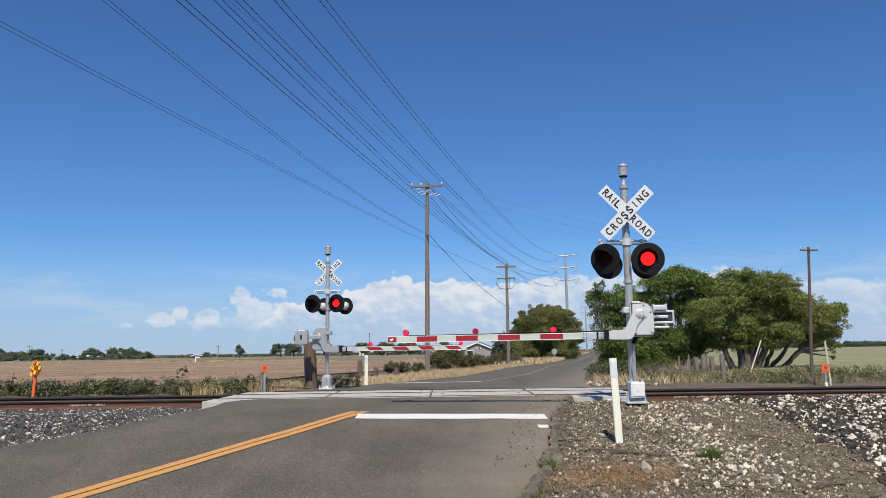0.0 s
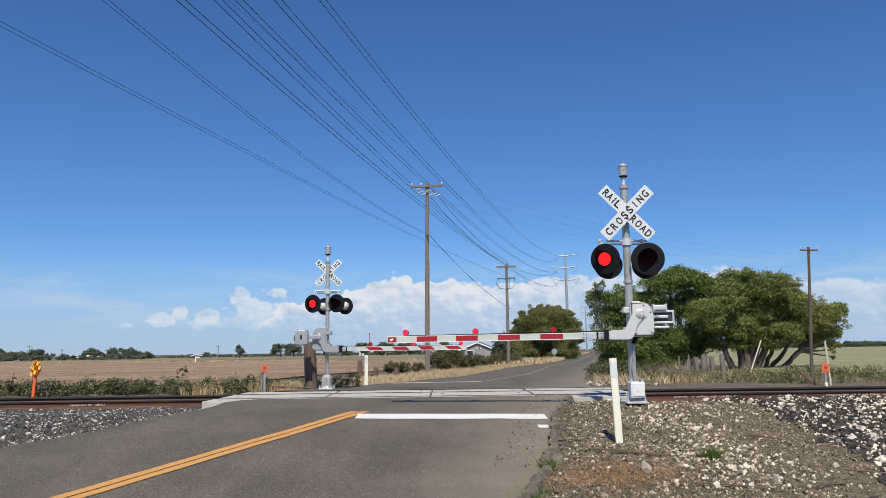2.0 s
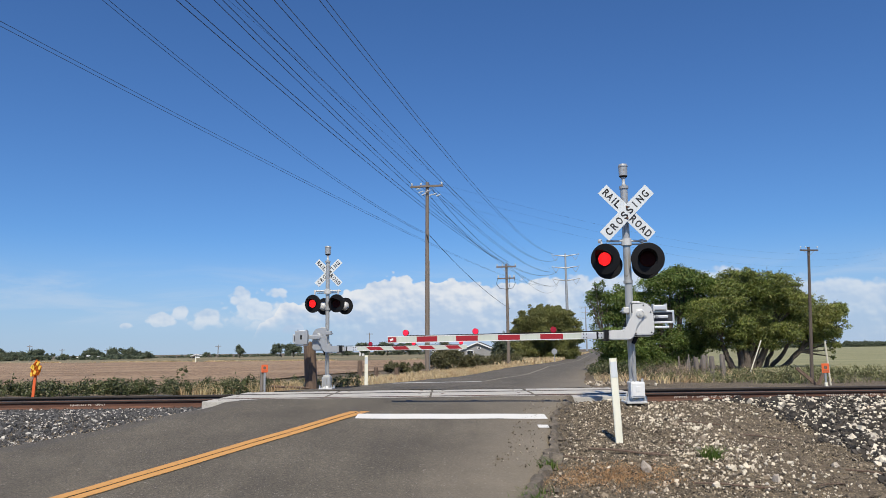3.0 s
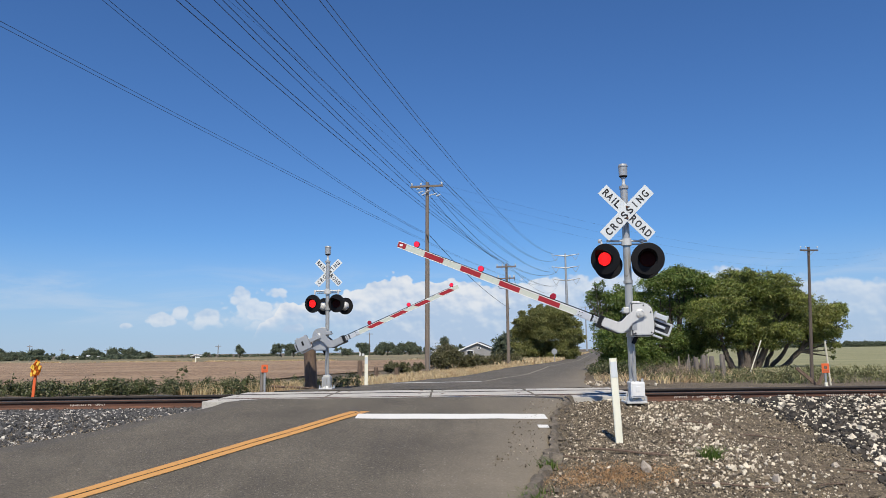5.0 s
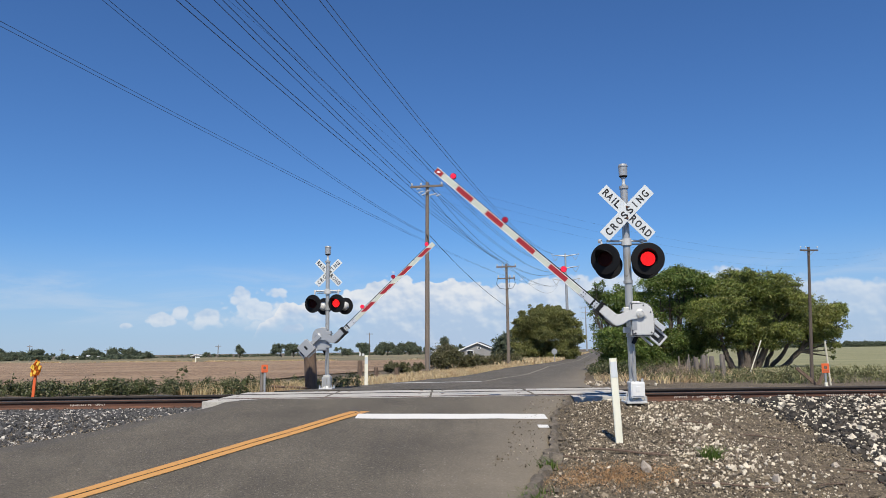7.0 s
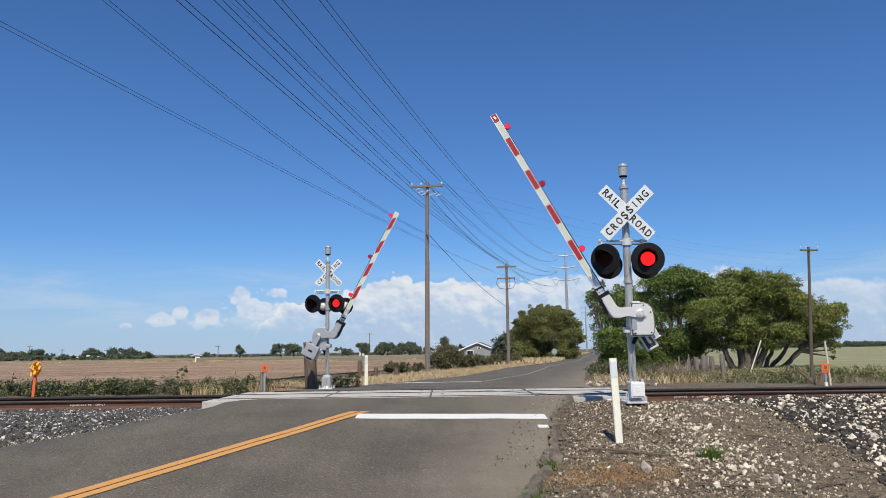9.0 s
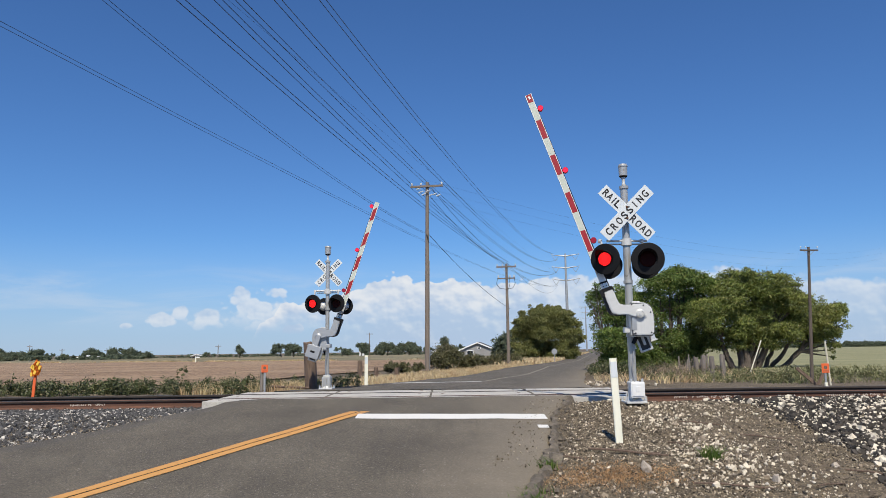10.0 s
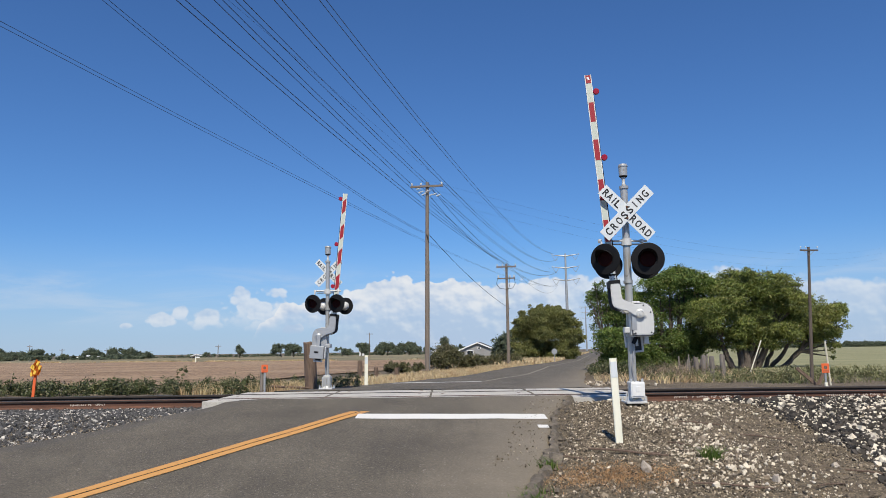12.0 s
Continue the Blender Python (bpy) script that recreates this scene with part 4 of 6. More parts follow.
    part("counterweight", box(0.30, 0.10, 0.035, pose(-0.42, -0.25, -0.235), 0.008), ALU, g, "silver iron weight")
    part("slot_bar", box(0.26, 0.03, 0.05, pose(-0.43, -0.225, -0.05), 0.010), ALU, g)
    part("slot_bolt", lathe([(0.034, 0), (0.034, 0.03), (0.02, 0.045)], 8, pose(-0.36, -0.215, -0.05, -90)), STEEL, g)
    if slanted:
        part("counterweight", box(0.34, 0.14, 0.36, pose(-0.42, -0.33, -0.03), 0.014), cast, g, "square silver weight")
        part("keyhole", box(0.05, 0.006, 0.12, pose(-0.42, -0.402, -0.02), 0.002), BLACK, g)
    return g, glows


def mechanism(name, m, label, cast):
    """The gate's drive box, clamped to the mast; faces -y. Stays still."""
    g = thing(name, m, label, "gate mechanism", "gate mechanisms")
    outl = [(-0.17, 0.19), (0.10, 0.20), (0.20, 0.12), (0.235, 0.0), (0.235, -0.34), (0.19, -0.40), (-0.17, -0.40)]
    body = part("body", plate(outl, -0.165, 0.165, 0.028), cast, g, "rounded silver cast housing", smooth=False)
    part("cover_seam", plate([(x * 0.88 + 0.012, z * 0.92 - 0.008) for x, z in outl], -0.182, -0.160, 0.010), cast, body)
    part("gasket", plate([(x * 0.94 + 0.006, z * 0.96 - 0.004) for x, z in outl], -0.170, -0.160), DARK_STEEL_AND_SHADE, body)
    part("latch", box(0.03, 0.02, 0.02, pose(-0.12, -0.182, -0.35)), BLACK, body)
    part("side_panel", box(0.09, 0.02, 0.30, pose(-0.115, -0.178, -0.14), 0.012), GREY_CAST, body, "recessed grey side panel")
    part("name_plate", box(0.07, 0.006, 0.05, pose(0.06, -0.186, -0.06), 0.006), GREY_CAST, body)
    for bx, bz in ((-0.10, -0.34), (0.17, -0.33), (0.17, 0.02), (0.05, 0.14)):
        part("cover_bolt", lathe([(0.014, 0), (0.014, 0.012), (0.006, 0.016)], 8, pose(bx, -0.181, bz, 90)), DARK_STEEL_AND_SHADE, body)
    part("top_cap", box(0.14, 0.22, 0.03, pose(-0.06, 0, 0.205), 0.008), cast, body)
    part("mast_bracket", box(0.13, 0.20, 0.10, pose(-0.20, 0.06, 0.07), 0.012), cast, g)
    part("mast_bracket", box(0.13, 0.20, 0.10, pose(-0.20, 0.06, -0.28), 0.012), cast, g)
    part("bracket_bolt", rod((-0.28, -0.08, 0.06), (-0.28, 0.2, 0.06), 0.014, None, 8), ALU, g)
    part("cable_sleeve", rod((-0.05, 0.0, -0.38), (-0.12, 0.0, -0.52), 0.04, 0.035, 12), BLACK, g)
    return g


build_ground()
build_road()
build_tracks()

NEAR = pose(3.317, 13.20, 0.05)
# the near signal
near_signal, near_leds = signal("crossing_signal", NEAR @ pose(0, 0, 0, 0, 0, 4), 4.30, [(-0.490, -40, 0.88), (0.275, -17, 0.93), (-0.26, 160, 0.82), (0.45, 166, 0.82)], 1.22, 2.51, 3.36,
                                "silver railroad crossing signal with white crossbuck and twin red flashers", True)
near_gate, near_glows = gate("crossing_gate", 4.47, -0.365, [(4.31, 4.465), (3.57, 3.94), (2.84, 3.23), (2.09, 2.48), (1.33, 1.73)],
                             "red and white striped crossing gate arm with red lamps", False, (4.14, 2.88, 1.495), 1, 0)
near_box = mechanism("gate_mechanism", pose(3.44, 13.06, 1.60, 0, 0, -4), "rounded silver gate drive box clamped to the signal mast", SILVER)
FAR = pose(-3.15, 20.0, 0.03)
far_signal, far_leds = signal("crossing_signal", FAR @ pose(0, 0, 0, 0, 0, -4), 3.86, [(-0.33, -16, 0.78), (0.31, -16, 0.78), (-0.16, 164, 0.74), (0.43, 164, 0.74)], 0.92, 2.265, 3.13,
                              "silver railroad crossing signal across the tracks with four flashers", False)
far_gate, far_glows = gate("crossing_gate", 3.95, -0.345, [(1.30, 1.68), (1.99, 2.38), (2.70, 3.06), (3.42, 3.77)],
                           "crossing gate arm with slanted red stripes across the tracks", True, (3.80, 2.53, 1.37), -1, 0)
far_box = mechanism("gate_mechanism", pose(-3.30, 20.02, 1.45, 0, 0, 180 - 2), "grey gate drive box on the far signal mast", GREY_CAST)

# ---- leaves, blades, stones: many small pieces in one mesh ----
RNG = np.random.default_rng(11)


def arrays_mesh(name, verts, faces):
    """A mesh out of numpy arrays; faces all have the same number of corners."""
    me = bpy.data.meshes.new(name)
    n, k = faces.shape
    me.vertices.add(len(verts))
    me.vertices.foreach_set("co", np.ascontiguousarray(verts, dtype=np.float32).ravel())
    me.loops.add(n * k)
    me.loops.foreach_set("vertex_index", np.ascontiguousarray(faces, dtype=np.int32).ravel())
    me.polygons.add(n)
    me.polygons.foreach_set("loop_start", np.arange(0, n * k, k, dtype=np.int32))
    me.update(calc_edges=True)
    me.shade_flat()
    return me


def unit(v):
    return v / np.maximum(np.linalg.norm(v, axis=1, keepdims=True), 1e-9)


def leaf_arrays(pos, out, size, slim=0.36):
    """Folded diamond leaves at pos, turned loosely outwards."""
    n = len(pos)
    axis = unit(out * 0.55 + RNG.normal(size=(n, 3)) * 0.7 + np.array([0, 0, -0.25]))
    nor = unit(out * 0.7 + RNG.normal(size=(n, 3)) * 0.6 + np.array([0, 0, 0.5]))
    side = unit(np.cross(axis, nor))
    L = (size * RNG.uniform(0.6, 1.3, n))[:, None]
    W = L * slim
    a, b = pos - axis * L * 0.5, pos + axis * L * 0.5
    v = np.stack([a, pos + side * W * 0.5, b, pos - side * W * 0.5], 1).reshape(-1, 3)
    f = np.arange(4 * n).reshape(n, 4)
    return v, f


def clump_leaves(clumps, per_m2, size, slim=0.36, sub=0.42, flat=0.85):
    """Leaves in sprays over the skin of lumpy clumps (x, y, z, r)."""
    ps, os_ = [], []
    for x, y, z, r in clumps:
        k = max(4, int(per_m2 * r * r))
        d = unit(RNG.normal(size=(k, 3)))
        rad = r * (0.40 + 0.66 * RNG.random(k) ** 0.5) * np.where(RNG.random(k) < 0.10, 1.22, 1.0)
        c = np.array([x, y, z]) + d * rad[:, None] * np.array([1, 1, flat])
        m = RNG.integers(14, 34, k)
        spread = sub * min(1.0, r) * RNG.uniform(0.5, 1.1, k)
        idx = np.repeat(np.arange(k), m)
        p = c[idx] + RNG.normal(size=(len(idx), 3)) * spread[idx][:, None] * np.array([0.55, 0.55, 0.5])
        ps.append(p)
        os_.append(unit(d[idx] * 0.8 + unit(p - c[idx]) * 0.5))
    return leaf_arrays(np.concatenate(ps), np.concatenate(os_), size, slim)


def bough_leaves(clumps, size, slim=0.4, cover=2.0, flat=0.72, boughs=16):
    """Leaves in rounded, layered boughs over each clump (x, y, z, r): dense above, thin below."""
    ps, os_ = [], []
    for x, y, z, r in clumps:
        k = boughs if r > 0.5 else 4
        d = unit(RNG.normal(size=(k, 3)) + np.array([0, -0.15, 0.30]))
        c = np.array([x, y, z]) + d * (r * RNG.uniform(0.40, 0.88, k))[:, None] * np.array([1, 1, 0.9])
        for q, h in zip(c, d):
            rb = r * RNG.uniform(0.30, 0.50)
            n = int(cover * 6.3 * rb * rb / (0.5 * size * size * slim))
            e = unit(RNG.normal(size=(n, 3)) * np.array([1, 1, 0.9]) + np.array([0, 0, 0.45]))
            lump = 1.0 + 0.22 * np.sin(e[:, 0] * 7 + x * 3) * np.sin(e[:, 1] * 6 + y) + 0.16 * np.sin(e[:, 2] * 9 + z * 5)
            rad = rb * lump * (0.62 + 0.42 * np.sqrt(RNG.random(n))) * np.where(RNG.random(n) < 0.09, RNG.uniform(1.05, 1.5, n), 1.0)
            ps.append(q + e * rad[:, None] * np.array([1.2, 1.2, flat]))
            os_.append(unit(e + 0.3 * h))
        n = int(130 * r * r / (size * size * 25))
        e = unit(RNG.normal(size=(n, 3)))
        ps.append(np.array([x, y, z]) + e * (r * 0.85 * RNG.random(n) ** 0.4)[:, None])
        os_.append(e)
    return leaf_arrays(np.concatenate(ps), np.concatenate(os_), size, slim)


def blade_mesh(name, base, height, width, lean=0.35):
    """Grass blades: a bent strip of two quads each."""
    n = len(base)
    h = (height * RNG.uniform(0.45, 1.2, n))[:, None]
    a = RNG.uniform(0, 2 * np.pi, n)
    side = np.stack([np.cos(a), np.sin(a), np.zeros(n)], 1) * width
    tip = np.stack([RNG.normal(size=n) * lean, RNG.normal(size=n) * lean, np.ones(n)], 1) * h
    midp = base + tip * 0.5 * np.array([0.6, 0.6, 1.1])
    v = np.stack([base - side * 0.5, base + side * 0.5, midp + side * 0.35, midp - side * 0.35, base + tip + side * 0.06, base + tip - side * 0.06], 1).reshape(-1, 3)
    i = np.arange(n)[:, None] * 6
    f = np.concatenate([i + np.array([0, 1, 2, 3]), i + np.array([3, 2, 4, 5])], 0)
    return arrays_mesh(name, v, f)


def stone_mesh(name, pos, size, round_=False):
    """Angular stones: jittered icosahedra."""
    bm = bmesh.new()
    if round_:
        bmesh.ops.create_icosphere(bm, subdivisions=1, radius=0.5)
    else:
        bmesh.ops.create_cube(bm, size=0.82)
    bmesh.ops.triangulate(bm, faces=bm.faces[:])
    bv = np.array([v.co[:] for v in bm.verts])
    bf = np.array([[v.index for v in f.verts] for f in bm.faces])
    bm.free()
    n = len(pos)
    q = RNG.normal(size=(n, 4))
    q /= np.linalg.norm(q, axis=1, keepdims=True)
    w, x, y, z = q.T
    R = np.stack([1 - 2 * (y * y + z * z), 2 * (x * y - z * w), 2 * (x * z + y * w), 2 * (x * y + z * w), 1 - 2 * (x * x + z * z), 2 * (y * z - x * w),
                  2 * (x * z - y * w), 2 * (y * z + x * w), 1 - 2 * (x * x + y * y)], 1).reshape(n, 3, 3)
    loc = bv[None] * (1 + RNG.uniform(-0.42, 0.30, (n, len(bv), 3))) * RNG.uniform(0.5, 1.35, (n, 1, 3))
    loc = np.einsum("nij,nkj->nki", R, loc) * np.asarray(size)[:, None, None]
    v = (loc + pos[:, None, :]).reshape(-1, 3)
    f = (bf[None] + (np.arange(n) * len(bv))[:, None, None]).reshape(-1, 3)
    return arrays_mesh(name, v, f)


def land_points(n, x0, x1, y0, y1, keep, lift=0.0, zf=None):
    out = []
    zf = zf or land_z
    while len(out) < n:
        x, y = float(RNG.uniform(x0, x1)), float(RNG.uniform(y0, y1))
        k = keep(x, y)
        if k >= 1 or RNG.random() < k:
            out.append((x, y, zf(x, y) + lift))
    return np.array(out)


# ---- ballast and gravel ----
def ballast_line(y):
    """Where the ballast gives way to gravel, right of the road."""
    return 5.25 if y > 9.8 else 5.25 - (9.8 - y) * 0.33


def build_stones():
    def right(x, y):
        d = x - ballast_line(y) + 0.35 * fbm(x, y, 0.9)
        return max(0.0, min(1.0, d / 0.5)) * (1.0 if y < 15.3 else 0.7)
    p = land_points(34000, 4.0, 9.6, 7.4, 15.4, right, 0.010)
    tagged(mesh_part("ballast", stone_mesh("ballast", p, RNG.gamma(5.0, 0.0082, len(p))), BALLAST_PALE), "dark and pale broken ballast stones sloping from the track", "ballast", kind="stuff")

    def left(x, y):
        return 1.0 if x < lerp(y, LEFT) - 0.12 else 0.0
    p = land_points(32000, -12.5, -4.2, 10.2, 15.45, left, 0.008)
    tagged(mesh_part("ballast", stone_mesh("ballast", p, RNG.gamma(5.0, 0.0052, len(p))), BALLAST), "dark grey broken ballast stones along the track", "ballast", kind="stuff")
    # pale fine gravel where the asphalt ends on the left
    p = land_points(2600, -12, -4.3, 8.5, 14.2, lambda x, y: 1.0 if lerp(y, LEFT) - 0.45 < x < lerp(y, LEFT) - 0.02 else 0.0, 0.004)
    tagged(mesh_part("gravel", stone_mesh("gravel", p, RNG.gamma(3.0, 0.0065, len(p))), GRAVEL), "pale fine gravel along the asphalt edge", "gravel", kind="stuff")
    between = land_points(5000, -14, 14, 15.6, 18.3, lambda x, y: 0.0 if X_PANELS[0] < x < X_PANELS[1] else 1.0, 0.01)
    tagged(mesh_part("ballast", stone_mesh("ballast", between, RNG.gamma(6.0, 0.009, len(between))), BALLAST), "grey ballast stones between the rails", "ballast", kind="stuff")

    def gravel(x, y):
        r = lerp(y, RIGHT) + 0.22
        if x < r:
            return 0.0
        base = 1.0 if x < 3.2 else 0.30 if x < ballast_line(y) + 0.3 else 0.05
        return base * (0.25 + 0.75 * max(0.0, min(1.0, 0.5 + 1.3 * fbm(x, y, 0.8)))) * (0.45 + 0.55 * (y > 9.5))
    p = land_points(60000, 0.6, 9.0, 7.3, 15.2, gravel, 0.003)
    tagged(mesh_part("gravel", stone_mesh("gravel", p, RNG.gamma(2.4, 0.0054, len(p))), SHOULDER), "brown-grey shoulder gravel with pale stones", "gravel", kind="stuff")

    def pale(x, y):
        u = math.exp(-((x - 3.55) / 0.60) ** 2) + (0.35 if 3.2 < x < 5.2 and y > 12.2 else 0.02)
        return u * max(0.0, min(1.0, 0.65 + 0.9 * fbm(x, y, 1.3)))
    p = land_points(2500, 1.6, 6.0, 7.3, 13.6, pale, 0.012)
    tagged(mesh_part("gravel", stone_mesh("gravel", p, RNG.gamma(3.2, 0.0072, len(p))), SCATTER), "pale stones scattered over the shoulder", "gravel", kind="stuff")
    p = land_points(420, 0.2, 2.6, 9.0, 14.4, lambda x, y: 1.0 if abs(x - lerp(y, RIGHT) + 0.25) < 0.35 else 0, 0.0, lambda x, y: road_z(x, y) + 0.012)
    tagged(mesh_part("gravel", stone_mesh("gravel", p, RNG.gamma(3.0, 0.0034, len(p))), SHOULDER), "loose gravel spilled on the road edge", "gravel", kind="stuff")
    # broken asphalt lumps along the edge
    p = land_points(380, 0.4, 2.8, 7.4, 14.3, lambda x, y: 1.0 if abs(x - lerp(y, RIGHT) - 0.14) < 0.22 else 0, 0.0, lambda x, y: max(land_z(x, y), road_z(x, y) - 0.05) + 0.01)
    tagged(mesh_part("asphalt_rubble", stone_mesh("asphalt_rubble", p, RNG.gamma(3.0, 0.0085, len(p))), ASPHALT_OLD), "dark lumps of broken asphalt along the road edge", "rubble", kind="stuff")
    p = land_points(300, 4.2, 6.2, 21.5, 27.0, lambda x, y: 1.0, 0.02)
    tagged(mesh_part("gravel", stone_mesh("gravel", p, RNG.gamma(5.0, 0.014, len(p))), GRAVEL), "heap of loose stones beside the far road", "gravel", kind="stuff")
    # the ballast stones nearest the shoulder, each by itself
    bank = thing("ballast_bank", pose(0, 0, 0), "loose dark and pale ballast stones on the bank", "ballast", kind="structure")
    shapes = []
    for i in range(10):
        me = stone_mesh("stone", np.zeros((1, 3)), np.array([1.0]), True)
        me.materials.append(STONE_ONE)
        shapes.append(me)
    p = land_points(280, 2.9, 7.2, 7.6, 11.0, lambda x, y: 1.0 if x > ballast_line(y) else 0.5 * math.exp(-((x - 3.6) / 0.4) ** 2), 0.014)
    for x, y, z in p:
        s = float(RNG.gamma(7.0, 0.0078)) * (0.85 if x > ballast_line(y) else 0.68)
        ob = mesh_part("stone", shapes[int(RNG.integers(0, 10))], STONE_ONE, bank, m=pose(x, y, z, *(float(q) for q in RNG.uniform(0, 360, 3))) @ Matrix.Scale(s, 4))
    # clods of dark soil on the eroded flank
    p = land_points(1500, 3.4, 5.2, 7.4, 12.4, lambda x, y: math.exp(-((x - 4.15) / 0.4) ** 2) * max(0.0, min(1.0, 0.5 + 2.0 * fbm(x * 1.8, y * 0.6, 1.1))), 0.0)
    tagged(mesh_part("soil_clods", stone_mesh("soil_clods", p, RNG.gamma(3.0, 0.0095, len(p)), True), CLOD), "dark brown clods of dry soil on the bank", "soil", kind="stuff")
    # single larger rocks
    for i, (x, y, s) in enumerate(((2.35, 8.9, 0.17), (6.0, 9.1, 0.19), (5.35, 8.95, 0.14), (4.6, 9.0, 0.10), (3.3, 9.9, 0.11), (3.55, 8.2, 0.11), (6.35, 8.35, 0.12), (5.9, 10.4, 0.16), (6.25, 10.9, 0.14), (2.15, 8.0, 0.09))):
        me = stone_mesh("rock", np.array([[0.0, 0.0, 0.0]]), np.array([s]), True)
        ob = mesh_part("rock", me, BALLAST_ROCK, m=pose(x, y, land_z(x, y) + s * 0.12))
        tagged(ob, "pale tan angular rock lying on the gravel", "rock", "rocks on the shoulder")
    lump = stone_mesh("asphalt_lump", np.array([[0.0, 0.0, 0.0]]), np.array([0.26]), True)
    tagged(mesh_part("asphalt_lump", lump, ASPHALT_OLD, m=pose(1.36, 9.45, road_z(1.36, 9.45) - 0.01)), "dark broken lump of asphalt at the road edge", "asphalt lump")
    # sticks and a plank
    for x, y, rz, L, r in ((2.35, 9.75, -22, 1.05, 0.016), (1.55, 9.65, -28, 0.5, 0.009), (4.6, 10.9, -40, 0.7, 0.012), (3.9, 11.6, -30, 0.6, 0.010), (3.0, 7.95, -12, 0.8, 0.011), (4.9, 8.6, -38, 0.7, 0.011), (3.2, 10.3, -50, 0.4, 0.012), (4.1, 8.1, 30, 0.5, 0.009)):
        bm = bmesh.new()
        pts = [(-L / 2, 0, 0), (-L / 6, 0.02 * L, 0.012), (L / 5, -0.015 * L, 0.006), (L / 2, 0.03 * L, 0.0)]
        for a, b in zip(pts, pts[1:]):
            add_rod(bm, a, b, r, r * 0.8, 6)
        add_rod(bm, pts[2], (L * 0.36, 0.10 * L, 0.02), r * 0.6, r * 0.3, 5)
        ob = part("stick", bm, OLD_WOOD, m=pose(x, y, land_z(x, y) + r + 0.015, 0, 3, rz))
        tagged(ob, "dry dark stick lying on the gravel", "stick", "sticks on the shoulder")


def stone_one():
    m = Mat("single_stone", 0.9)
    base = m.ramp(m.rand(), (0.0, (0.035, 0.032, 0.03)), (0.45, (0.16, 0.135, 0.105)), (0.55, (0.60, 0.54, 0.45)), (1.0, (0.66, 0.61, 0.53)))
    g = m.noise(3.0, 5, 0.7)
    m.color(m.mix(0.6, base, m.ramp(g, (0.3, 0.3), (0.7, 0.7)), "OVERLAY"))
    return m.bump(g, 0.5, 0.05).m


STONE_ONE = stone_one()
SHOULDER = stone_mat("shoulder_gravel", (0.030, 0.024, 0.017), (0.22, 0.175, 0.120), (0.54, 0.46, 0.35), 0.10)
CLOD = speckled("dry_soil_clod", (0.085, 0.066, 0.048), (0.20, 0.158, 0.112), 14, 0.95, 0, 0.8, 60, 0.01)
SCATTER = stone_mat("scattered_pale_stone", (0.11, 0.088, 0.064), (0.31, 0.25, 0.18), (0.66, 0.58, 0.45), 0.50)
BALLAST_ROCK = speckled("tan_rock", (0.36, 0.30, 0.235), (0.52, 0.45, 0.37), 9, 0.9, 0, 0.8, 45, 0.01)


# ---- plants ----
def tree(name, x, y, clumps, trunk, leaf, label, per=26, size=0.17, slim=0.34, stems=1, group="", z0=None, limbs=True, sub=0.42):
    """A tree: stems and limbs reach into lumpy clumps (dx, dy, z, r above the foot) of many leaves."""
    z0 = land_z(x, y) if z0 is None else z0
    t = thing(name, pose(x, y, z0), label, "tree", group)
    rnd = random.Random(int(x * 91 + y * 7))
    bm = bmesh.new()
    ordered = sorted(clumps)
    for i in range(stems):
        own = ordered[i * len(ordered) // stems:(i + 1) * len(ordered) // stems]
        mx, my, mz = (sum(c[j] for c in own) / len(own) for j in range(3))
        foot = Vector((0.30 * mx + rnd.uniform(-0.2, 0.2) * (stems > 1), rnd.uniform(-0.4, 0.4) * (stems > 1), -0.1))
        fork = Vector((0.62 * mx, 0.5 * my, 0.52 * mz))
        p = foot
        for j in range(1, 6):
            u = j / 5
            q = foot.lerp(fork, u)
            q.x += 0.10 * rnd.uniform(-1, 1) * (j < 5) * (stems > 1)
            add_rod(bm, p, q, trunk * (1.12 - 0.42 * (j - 1) / 5), trunk * (1.12 - 0.42 * j / 5), 8, False)
            p = q
        for cx, cy, cz, r in own:
            p, end = fork, Vector((cx, cy, cz + 0.3 * r))
            for j in range(1, 5):
                u = j / 4
                q = fork.lerp(end, u)
                q += Vector((rnd.uniform(-1, 1), rnd.uniform(-1, 1), rnd.uniform(-0.5, 1))) * 0.13 * r * (j < 4)
                add_rod(bm, p, q, trunk * (0.55 - 0.45 * (j - 1) / 4), trunk * (0.55 - 0.45 * j / 4), 6, False)
                if limbs and j >= 2:
                    for _ in range(3):
                        d = Vector((rnd.uniform(-1, 1), rnd.uniform(-1, 1), rnd.uniform(-0.1, 0.9))).normalized() * r * rnd.uniform(0.6, 1.1)
                        add_rod(bm, q, q + d, trunk * 0.13, trunk * 0.03, 5, False)
                p = q
    part("trunk", bm, BARK, t, "grey-brown trunk and limbs")
    v, f = bough_leaves(clumps, size, slim, per) if per < 5 else clump_leaves(clumps, per, size, slim, sub)
    mesh_part("crown", arrays_mesh("crown", v, f), leaf, t)
    return t


def shrub_row(name, pts, leaf, label, per, size, slim=0.5, sub=0.5, kind="stuff", cat="hedge"):
    v, f = clump_leaves(pts, per, size, slim, sub, 0.8)
    ob = mesh_part(name, arrays_mesh(name, v, f), leaf)
    return tagged(ob, label, cat, kind=kind)


